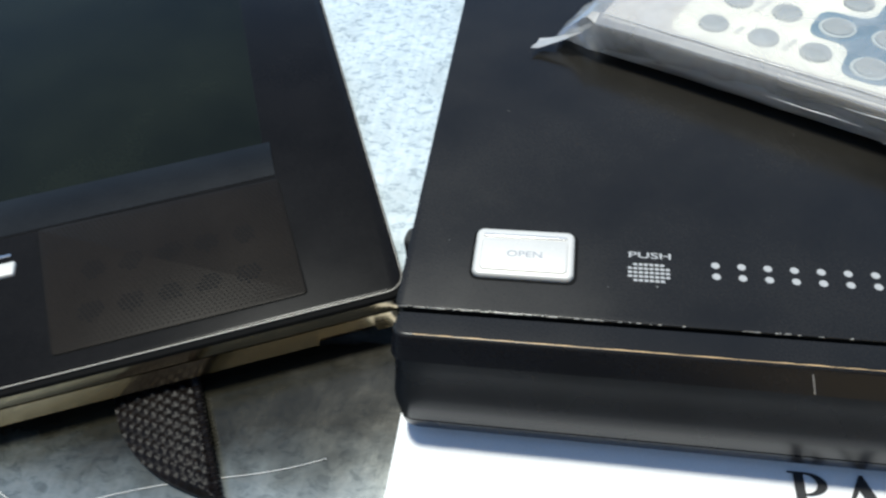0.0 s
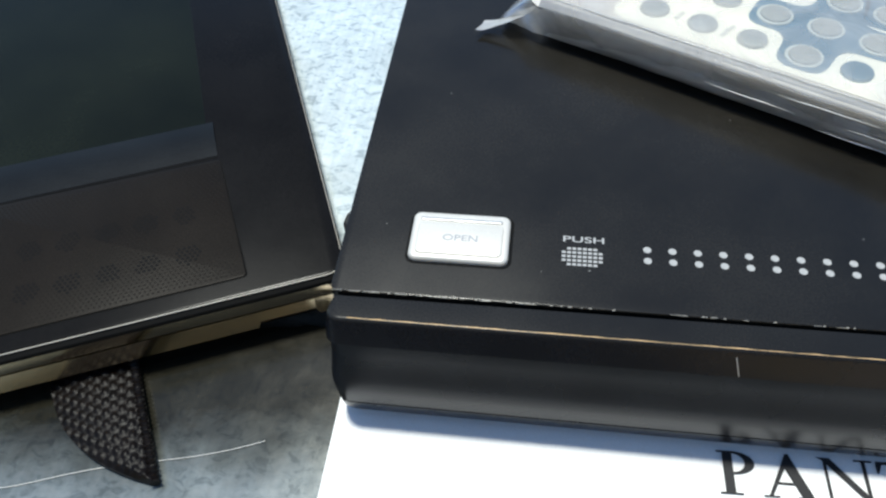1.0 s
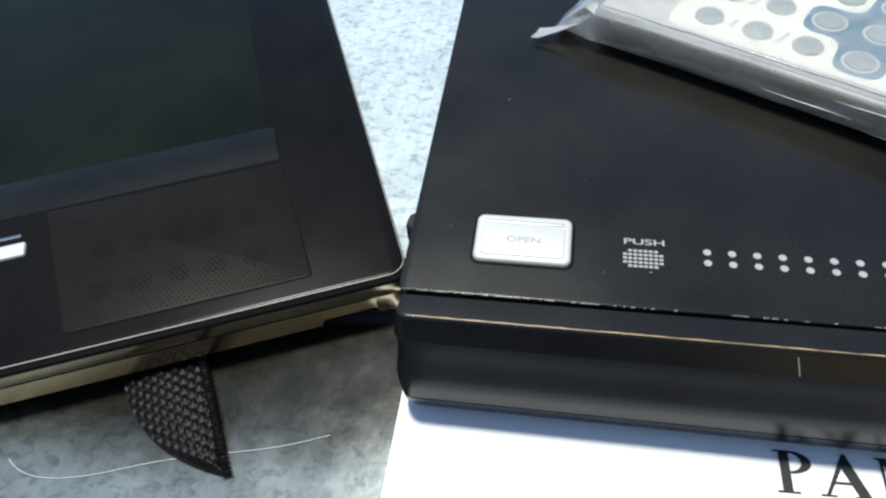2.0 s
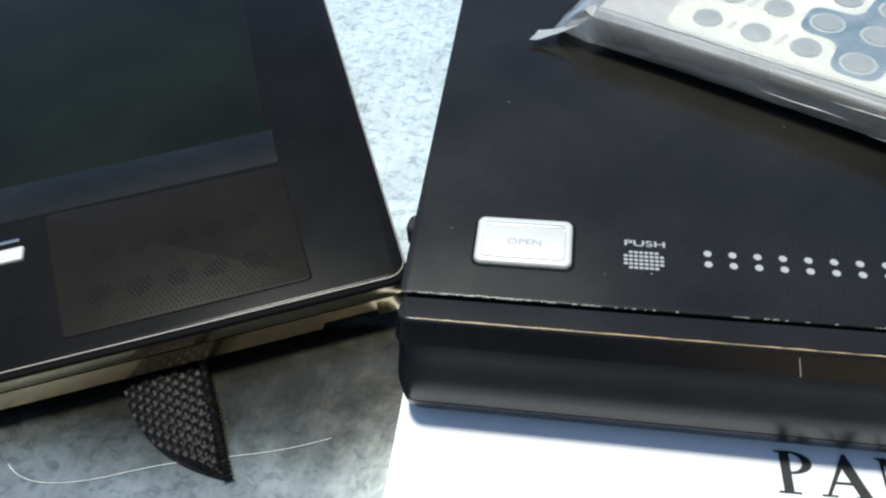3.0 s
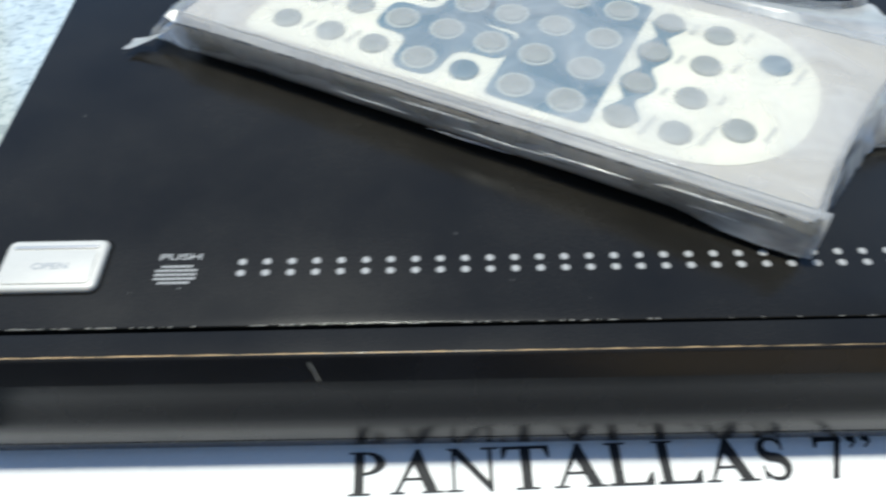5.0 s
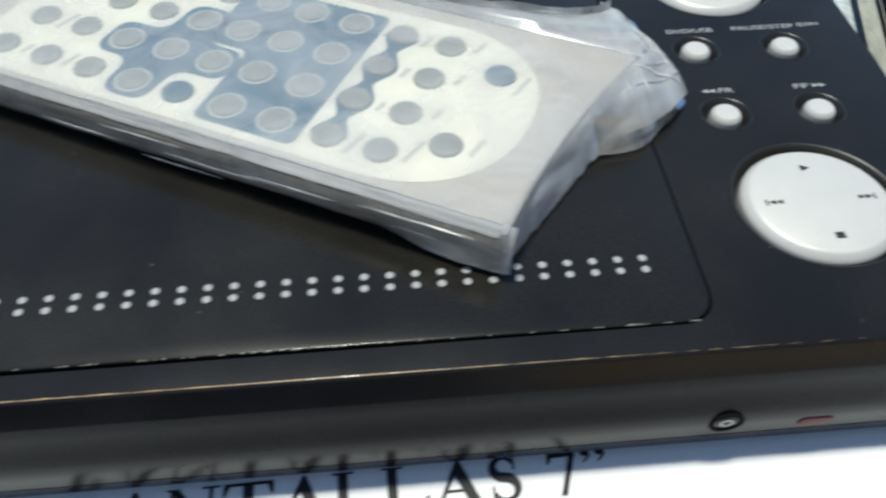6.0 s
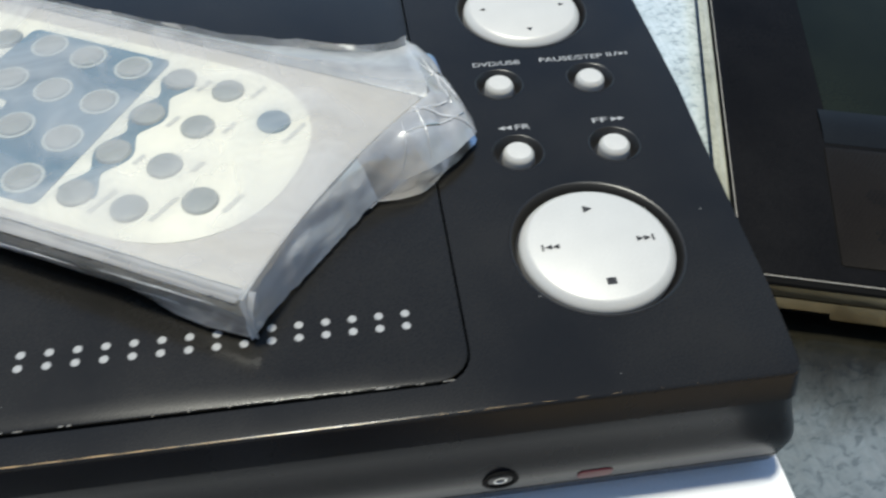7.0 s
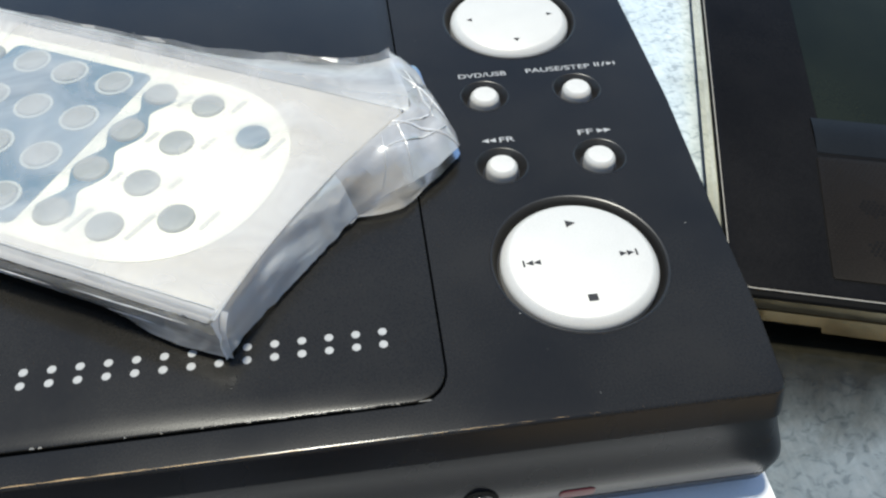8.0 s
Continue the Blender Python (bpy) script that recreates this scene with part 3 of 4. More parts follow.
part("pause_symbol", flat([box2(0, -0.0006, 0.0003, 0.0006), box2(0.0006, -0.0006, 0.0009, 0.0006), [(0.0013, -0.0006), (0.0016, -0.0006), (0.0021, 0.0006), (0.0018, 0.0006)], tri_mark(0.0029, 0, 0.0011), box2(0.0036, -0.0005, 0.0039, 0.0005)]), M_PRINT, player, smooth=0, at=pose(0.1446, 0.0562, SZ))
part("forward_symbol", flat([tri_mark(0, 0, 0.0012), tri_mark(0.0012, 0, 0.0012)]), M_PRINT, player, smooth=0, at=pose(0.1409, 0.0381, SZ))
part("rewind_symbol", flat([tri_mark(0, 0, 0.0012, False), tri_mark(0.0012, 0, 0.0012, False)]), M_PRINT, player, smooth=0, at=pose(0.1211, 0.0381, SZ))

# sockets on the front
part("headphone_socket", lathe([(0.0026, 0), (0.0026, 0.0003), (0.0020, 0.0004), (0.0016, 0.0001), (0.0014, -0.0003)], 28), M_GAP, player, "black headphone socket", at=pose(0.1116, -0.0163, 0.0105, 91, 0, 0))
part("socket_ring", lathe([(0.0010, 0.0001), (0.0010, 0.0003), (0.0007, 0.0003), (0.0006, 0.0001)], 24), M_CHROME, player, "bright metal contact", at=pose(0.1116, -0.0163, 0.0105, 91, 0, 0))
part("sensor_window", slab(rounded(-0.0026, -0.0012, 0.0026, 0.0012, 0.0009), 0, 0.0004, 0.0002), M_RED, player, "dark red infrared window", at=pose(0.1254, -0.01625, 0.0088, 92, 0, 0))


# ---- remote control ----
remote = tagged(base("remote_control", pose(0.0813, 0.0028, 0.0277, 0, 0, -27.4)), "slim grey remote control with cream and blue face", "remote control")
# local axes: x runs back towards the far end (negative), y across
RH = 0.0073
body_out = rounded(-0.1115, -0.0022, 0.0, 0.0440, (0.003, 0.0012, 0.0022, 0.003), 5)
body_out = body_out[:12] + [(0.0, y / 1000) for y in (3, 8, 13, 18, 23, 28, 33, 38)] + body_out[12:]
body_out = [(x + (0.0066 * ((y + 0.0022) / 0.042) ** 2 if x > -0.01 else 0), y) for x, y in body_out]  # the near end sweeps out
for label, mat, rings in (("dark blue-grey lower half", M_REMLOW, ((0.0014, 0.0009), (0.0022, 0.0003), (0.0034, 0.0001), (0.0049, 0.0001), (0.0050, 0.0005))),
                          ("silver-grey upper half", M_REM, ((0.0050, 0.0004), (0.0052, 0), (RH - 0.0012, 0), (RH - 0.0005, 0.0001), (RH - 0.0002, 0.0003), (RH, 0.0007)))):
    part("case", loft([[(x, y, z) for x, y in inset_outline(body_out, d)] for z, d in rings]), mat, remote, label)
for u in (4.5, 37.5):
    part("screw_hole", lathe([(0.0005, -0.0002), (0.0005, 0.00012), (0.0003, 0.00012), (0.00025, -0.0001)], 14), M_GAP, remote, "small dark hole in the front side", at=pose(-u / 1000, -0.0022, 0.0062, 90, 0, 0))
CU = 0.0205
face = [(-0.0990, 0.0010 + 0.003), (-0.0982, 0.0018), (-0.0960, 0.0010)] + [(-0.0250, 0.0010)]
for i in range(1, 24):
    a = radians(-90 + 180 * i / 24)
    face.append((-0.0250 + 0.0212 * abs(math.cos(a)) ** 0.85, CU + 0.0195 * math.copysign(abs(math.sin(a)) ** 0.9, math.sin(a))))
face += [(-0.0250, 0.0400), (-0.0960, 0.0400), (-0.0982, 0.0392), (-0.0990, 0.0370)]
part("faceplate", slab(face, RH - 0.0001, RH + 0.00012, 0.00004, 2), M_CREAM, remote, "cream printed faceplate")


def mm(*pairs):
    return [(-u / 1000, v / 1000) for u, v in pairs]


FZ = RH + 0.00012
blue_a = smooth_outline(mm((35.0, 2.6), (35.0, 37.8), (62.3, 37.8), (62.3, 29.5), (60.5, 20.2), (53.3, 20.2), (52.5, 2.6)))
blue_b = smooth_outline(mm((53.0, 11.5), (53.0, 19.2), (60.8, 19.6), (61.0, 28.8), (69.0, 28.8), (69.5, 20.0), (78.0, 20.0), (78.0, 11.2), (70.5, 11.2), (70.0, 2.6), (62.0, 2.6), (61.5, 11.4)), 0.003)
wave = []
for i in range(40):
    v = 6.6 + 27.2 * i / 39
    w = 1.0 + 2.0 * abs(math.cos(math.pi * (v - 6.6) / 9.05)) ** 1.5
    wave.append((31.0 - w, v))
wave += [(62.0 - u, v) for u, v in wave[::-1]]
part("blue_panel", slab(blue_a[::-1], FZ - 0.0001, FZ + 0.00008, 0.00003, 1), M_BLUE, remote, "blue number field", smooth=0)
part("blue_panel", slab(blue_b[::-1], FZ - 0.0001, FZ + 0.00008, 0.00003, 1), M_BLUE, remote, "blue arrow field", smooth=0)
part("wave_strip", slab(mm(*wave), FZ - 0.0001, FZ + 0.00008, 0.00003, 1), M_TEAL, remote, "blue-grey wavy strip joining four keys", smooth=0)
key_prof = [(0.0026, -0.0002), (0.0026, 0.0002), (0.0024, 0.0005), (0.0018, 0.00065), (0.0001, 0.0007)]
key_me = finish("rubber_key", lathe(key_prof, 24), M_KEY)
teal_me = finish("rubber_key", lathe(key_prof, 24), M_TEAL)
ring_me = finish("key_ring", lathe([(0.0031, 0), (0.00305, 0.00016), (0.0027, 0.00018)], 28), M_RING, 0)
rows4 = (6.6, 15.6, 24.7, 33.9)
plain = [(22.3, v) for v in rows4] + [(31.0, v) for v in rows4] + [(13.8, 11.2), (74.8, 6.5), (83.6, 6.5), (92.5, 6.5), (82.8, 15.7), (91.6, 15.7), (73.2, 24.6), (82.0, 24.6), (90.8, 24.6), (64.8, 33.6), (73.4, 33.8), (82.0, 33.8), (90.6, 33.8)]
ringed = [(39.9, v) for v in rows4] + [(48.6, v) for v in rows4] + [(57.0, 24.7), (56.6, 34.4), (56.8, 15.5), (65.4, 15.7), (74.0, 15.3), (66.1, 6.4), (64.9, 24.8)]
for u, v in plain + ringed:
    share("rubber_key", key_me, remote, pose(-u / 1000, v / 1000, FZ))
for u, v in ((12.0, 29.7), (57.7, 6.6)):
    share("rubber_key", teal_me, remote, pose(-u / 1000, v / 1000, FZ))
for u, v in ringed:
    share("key_ring", ring_me, remote, pose(-u / 1000, v / 1000, FZ + 0.00008))
bar_me = finish("key_caption", flat([box2(-0.0016, -0.0004, 0.0016, 0.0004)]), M_LABEL, 0)
for u, v in [(22.3 - 4.6, v + 1.6) for v in rows4] + [(26.6, v) for v in rows4] + [(9.3, 12.5), (7.9, 28.5)] + [(79.2, 6.9), (88.0, 6.9), (87.2, 16.0)]:
    share("key_caption", bar_me, remote, pose(-u / 1000, v / 1000, FZ + 0.00006, 0, 0, 78) @ Matrix.Diagonal((0.7 + 0.09 * ((7 * u + 5 * v) % 11), 1, 1, 1)))

# ---- plastic bag round the remote ----
bag = tagged(base("plastic_bag", pose(0.0813, 0.0028, 0.0277, 0, 0, -27.4)), "crumpled clear plastic bag round the remote control", "plastic bag")


def between(table, u):
    for (a, p), (b, r) in zip(table, table[1:]):
        if u <= b:
            f = (u - a) / (b - a) if b > a else 0
            f = max(0, min(1, f))
            return [x + (y - x) * f for x, y in zip(p, r)]
    return list(table[-1][1])


# by distance from the near end, in mm: front, back, underside and top of the sleeve
SLEEVE = [(-1.6, (-2.6, 61.0, -0.1, 8.2)),
          (0.5, (-2.7, 60.0, -0.2, 8.1)), (6.0, (-2.7, 56.2, -0.3, 8.1)), (17.0, (-2.6, 53.4, 0.7, 8.1)), (30.0, (-2.5, 50.8, 1.1, 8.1)), (60.0, (-2.5, 49.5, 1.2, 8.1)), (95.0, (-2.5, 48.0, 1.1, 8.1)),
          (109.0, (-2.8, 46.5, 0.4, 8.1)), (112.5, (-2.8, 46.0, 0.2, 7.9)), (115.0, (-2.0, 44.0, 0.2, 6.0)), (119.5, (-1.5, 42.0, 0.2, 1.2))]


def lip(v):
    """How far the upper film reaches past the near end, in mm, before it turns down."""
    return 0.4 + 6.6 * ((max(v, -2.2) + 2.2) / 42) ** 2 if v < 44 else 8.4 - 8.9 * (v - 44) / 13


secs = []
stations = [-1.3, -0.8, 0.5] + [2 + 3.2 * i for i in range(34)] + [109.5, 111, 112.5, 114, 116, 118, 119.5]
for u in stations:
    f, b, lo, hi = between(SLEEVE, u)
    b -= 3.0 if u < 112 else 0.0
    tuck = 1.3 * max(0.0, min(1.0, (u - 11) / 8))
    loop = []
    for i in range(26):
        k = i / 25
        loop.append((f + tuck + (b - f - tuck) * k, lo))
    for i in range(1, 8):
        loop.append((b + 0.3 * math.sin(math.pi * i / 8), lo + (hi - lo) * (i / 8)))
    for i in range(26):
        k = 1 - i / 25
        y = f + (b - f) * k
        z = hi
        if y - f < 1.0 and 0 < u < 112:
            z = hi - 1.3
        if y > 44.5:
            z = hi - (hi - lo) * (0.43 + 0.32 * max(0, min(1, (u - 4) / 30))) * min(1, (y - 44.5) / max(b - 44.5, 0.1)) ** 1.3
        loop.append((y, z))
    for i in range(1, 8):
        loop.append((f + tuck * (i / 8) ** 4, hi - (hi - lo) * i / 8))
    loose = 0.6 if u > 113 else 0.0
    sec = []
    for y, z in loop:
        w = noise.noise((u * 0.11, y * 0.13, z * 0.2)) + 0.5 * noise.noise((u * 0.3, y * 0.28, 7 + z * 0.3)) + loose * (0.6 - 1.6 * abs(noise.noise((u * 0.16 + y * 0.08, y * 0.14 - u * 0.1, 2.5))))
        amp = 0.22 + 1.5 * loose + (0.9 if y > 45 else 0)
        up = abs(w) * amp if (z > 4 and not loose) else w * amp
        zz = max(-0.05, z + (up if z > 2 else 0.25 * w * (1 + loose)))
        yy = y + (0.35 + 1.2 * loose) * noise.noise((u * 0.15, 3.3, z * 0.4)) * (1 if y > 44 or loose else -0.6)
        if not loose and u < 112 and z >= 7.5 and y < 44 and y - f > 1.0:
            zz = max(zz, 8.0 + 0.28)
        xx = -u + (lip(y) - 1.3) * max(0.0, min(1.0, (4 - u) / 5.3)) + loose * 1.1 * noise.noise((y * 0.2, z * 0.3, 11.0))
        sec.append((xx / 1000, yy / 1000, zz / 1000))
    secs.append(sec)
bm = loft(secs, False, False)
part("film_sleeve", bm, M_FILM, bag, smooth=18)
# film pulled down over the near end, and the open mouth of the bag beyond it
# by distance from the front side, in mm: reach of the upper and of the lower layer, fullness, hang at the foot
MOUTH = [(-2.6, (0.2, 0.3, 0.0, 0.1)), (2.0, (0.5, 0.6, 0.0, 0.1)), (10.0, (1.8, 1.9, 0.1, 0.1)), (19.0, (2.6, 2.7, 0.15, 0.1)), (26.0, (3.0, 3.2, 0.2, 0.3)), (27.5, (3.8, 5.8, 0.4, 1.0)),
         (29.5, (5.5, 8.0, 0.6, 2.5)), (33.0, (7.3, 8.3, 0.7, 2.8)), (38.0, (8.3, 8.5, 0.75, 2.2)), (44.5, (8.0, 8.2, 0.8, 2.0)), (50.0, (7.4, 7.6, 0.8, 3.0)), (57.0, (5.8, 6.0, 0.6, 3.0)), (61.0, (5.0, 5.2, 0.5, 2.0))]


def fold(x, y):
    """Straight sharp creases in three directions."""
    h = 0
    for a, b, c, amp in ((0.11, 0.05, 0.20, 1.1), (-0.05, 0.11, 0.61, 0.9), (0.17, -0.09, 0.33, 0.6)):
        h += amp * (2 * abs((a * x + b * y + c) % 1 - 0.5) - 0.5)
    return h


def mouth_top(v, k):
    """A place on the upper layer, in mm, k from the lip to the free edge."""
    reach, under, full, hang = between(MOUTH, v)
    start = 8.15 - (3.5 * min(1, (v - 44.5) / 16.5) ** 1.3 if v > 44.5 else 0)
    loose = max(0.0, min(1.0, (v - 16) / 14))
    d = lip(v) + reach * k
    z = hang + (start - hang) * ((1 - full) * (1 - k) + full * (1 - k ** 2.6))
    z += math.sin(math.pi * min(1, k * 1.15) * 0.87) * (0.10 + 0.75 * loose) * fold(d, v)
    z += 0.25 * math.sin(math.pi * k) * noise.noise((d * 0.5, v * 0.3, 4.0))
    return d, v + 0.5 * loose * k * fold(v, d), max(z, 0.12)


def mouth_layer(v0, v1, nv, upper):
    bm = bmesh.new()
    prev = None
    for j in range(nv + 1):
        v = v0 + (v1 - v0) * j / nv
        reach, under, full, hang = between(MOUTH, v)
        start = 8.15 - (3.5 * min(1, (v - 44.5) / 16.5) ** 1.3 if v > 44.5 else 0)
        loose = max(0.0, min(1.0, (v - 16) / 14))
        row = []
        for i in range(21):
            k = i / 20
            d = lip(v) + (reach if upper else under) * k
            if upper:
                z = hang + (start - hang) * ((1 - full) * (1 - k) + full * (1 - k ** 2.6))
                z += math.sin(math.pi * min(1, k * 1.15) * 0.87) * (0.10 + 0.75 * loose) * fold(d, v)
                z += 0.25 * math.sin(math.pi * k) * noise.noise((d * 0.5, v * 0.3, 4.0))
            else:
                z = 0.10 + 0.25 * loose * k * abs(fold(d + 5, v + 9)) + (hang - 0.4) * max(0, (v - 46) / 11)
            if upper and v < 30:
                d += math.sin(math.pi * min(1, k * 1.1)) * (0.25 * fold(v * 0.6, k * 7) + 0.3 * noise.noise((v * 0.12, k * 3.0, 6.0))) + 0.3 * k * noise.noise((v * 0.6, 2.0, 8.0))
            row.append(bm.verts.new((d / 1000, (v + 0.5 * loose * k * fold(v, d)) / 1000, max(z, 0.12 if upper else 0.02) / 1000)))
        if prev:
            for c in range(20):
                bm.faces.new((prev[c], prev[c + 1], row[c + 1], row[c]))
        prev = row
    return bm


part("end_fold", mouth_layer(-3.1, 26.0, 48, True), M_END, bag, "milky bluish film pulled down over the end", smooth=20)
for va, ka, vb, kb in ((38.0, 0.05, 52.0, 0.85), (39.5, 0.0, 44.0, 1.0), (40.0, 0.02, 34.0, 0.95), (44.0, 0.45, 56.0, 0.35), (52.0, 0.1, 48.0, 1.0), (36.0, 0.1, 29.5, 0.9), (47.0, 0.0, 55.5, 0.9), (33.0, 0.3, 45.0, 0.75)):
    secs2 = []
    for i in range(13):
        f = i / 12
        x, y, z = mouth_top(va + (vb - va) * f, ka + (kb - ka) * f)
        r = 0.26 * math.sin(math.pi * (0.06 + 0.88 * f)) + 0.02
        secs2.append([(x / 1000, (y + r * math.cos(radians(72 * a))) / 1000, (z + 0.05 + r * math.sin(radians(72 * a))) / 1000) for a in range(5)])
    part("film_crease", loft(secs2), M_CREASE, bag, "sharp white crease", smooth=60)
part("bag_mouth", mouth_layer(26.0, 61.0, 46, True), M_MOUTH, bag, "creased open mouth of the bag", smooth=9)
part("mouth_underside", mouth_layer(24.0, 61.0, 42, False), M_MOUTH, bag, "lower layer of the open mouth", smooth=24).data.flip_normals()
# crinkled film down the front side, flaring at its foot near the end
bm = bmesh.new()
prev = None
for i in range(150):
    u = -1.5 + 113.1 * i / 149
    f = between(SLEEVE, u)[0]
    row = []
    for j in range(10):
        k = (j / 9) ** 1.5
        w = noise.noise((u * 0.07, k * 3.0, 21.0)) + 0.6 * noise.noise((u * 0.2, k * 5.0, 25.0))
        flare = 0.7 * max(0.0, 1 - abs(u - 6) / 10) * k ** 2 - 1.25 * max(0.0, min(1.0, (u - 11) / 8)) * k ** 4
        row.append(bm.verts.new((-u / 1000, (f + 0.3 + 1.5 * (1 - k) ** 5 - 0.25 * min(1, 3 * k) - flare - 0.25 * abs(w) * math.sin(math.pi * min(1, 0.15 + k))) / 1000, (8.2 - 7.7 * k + 0.12 * w) / 1000)))
    if prev:
        for c in range(9):
            bm.faces.new((prev[c], row[c], row[c + 1], prev[c + 1]))
    prev = row
part("front_fold", bm, M_SIDE, bag, "crinkled film along the front side", smooth=25)
# crease along the near top edge, a milky tube carrying the edge's highlight
secs2 = []
for i in range(50):
    u = 0.5 + 110 * i / 49
    w = 0.10 * noise.noise((u * 0.2, 1.0, 30.0))
    r = 0.11 + 0.05 * noise.noise((u * 0.5, 2.0, 31.0))
    secs2.append([(-u / 1000, (-0.95 + w + r * math.cos(radians(60 * a))) / 1000, (8.2 + w + r * math.sin(radians(60 * a))) / 1000) for a in range(6)])
part("crease_highlight", loft(secs2), M_GATHER, bag, "pale crease with the edge's highlight in its colour", smooth=60)
# stretched ridges in the film down the front side
streaks = random.Random(33)
for n in range(9):
    u0 = streaks.uniform(2, 88)
    length, z0, drop = streaks.uniform(8, 20), streaks.uniform(1.8, 6.8), streaks.uniform(-0.5, 0.5)
    secs2 = []
    for i in range(15):
        k = i / 14
        r = (0.05 + 0.06 * streaks.random()) * math.sin(math.pi * (0.05 + 0.9 * k)) + 0.01
        secs2.append([(-(u0 + length * k) / 1000, (-2.78 + r * math.cos(radians(72 * a))) / 1000, (z0 + drop * k + 0.15 * noise.noise((k * 3, n * 1.7, 5.0)) + r * math.sin(radians(72 * a))) / 1000) for a in range(5)])
    part("film_ridge", loft(secs2), M_CREASE, bag, "pale stretched ridge", smooth=60)
# the same milky tube for the highlight over the end
secs2 = []
for i in range(30):
    v = -2.5 + 41 * i / 29
    w = 0.10 * noise.noise((v * 0.2, 1.0, 40.0))
    r = 0.15 + 0.05 * noise.noise((v * 0.5, 2.0, 41.0)) - 0.07 * (i / 29) ** 2
    secs2.append([((lip(v) + w + r * math.cos(radians(60 * a))) / 1000, v / 1000, (8.1 + w + r * math.sin(radians(60 * a))) / 1000) for a in range(6)])
part("crease_highlight", loft(secs2), M_GATHER, bag, "pale crease with the end's highlight in its colour", smooth=60)
# film pleated along the far side
bm = bmesh.new()
prev = None
for i in range(60):
    u = -1.3 + 112.3 * i / 59
    row = []
    for j in range(8):
        k = j / 7
        w = noise.noise((u * 0.09, k * 1.5, 14.0)) + 0.6 * noise.noise((u * 0.22, k * 3.0, 17.0))
        rise = 7.4 + 1.0 * min(1, k / 0.15) - (4.6 + 1.9 * max(0, min(1, (u - 4) / 30))) * max(0, k - 0.15) ** 1.3 + 0.9 * w * k * max(0, min(1, (u + 1) / 12))
        y = 43.4 + (between(SLEEVE, u)[1] - 43.0) * k
        x = -u + (lip(y) - 1.3) * max(0.0, min(1.0, (4 - u) / 5.3))
        row.append(bm.verts.new((x / 1000, y / 1000, rise / 1000)))
    if prev:
        for c in range(7):
            bm.faces.new((prev[c], prev[c + 1], row[c + 1], row[c]))
    prev = row
part("side_fold", bm, M_FOLD, bag, "pleated film along one side", smooth=40)
bm = bmesh.new()
prev = None
for i in range(9):
    k = i / 8
    row = [bm.verts.new((-0.1125 - 0.0092 * k, (-0.0022 - 0.0050 * k + 0.0034 * j / 3), 0.0042 * (1 - k) ** 1.5 + 0.0008 + 0.0006 * noise.noise((k * 3, j * 0.8, 2)))) for j in range(4)]
    if prev:
        for a in range(3):
            bm.faces.new((prev[a], prev[a + 1], row[a + 1], row[a]))
    prev = row
part("film_tip", bm, M_GATHER, bag, "twisted end of the bag").data.flip_normals()

# ---- monitors ----
WID, DEP, HT = 0.192, 0.152, 0.0125


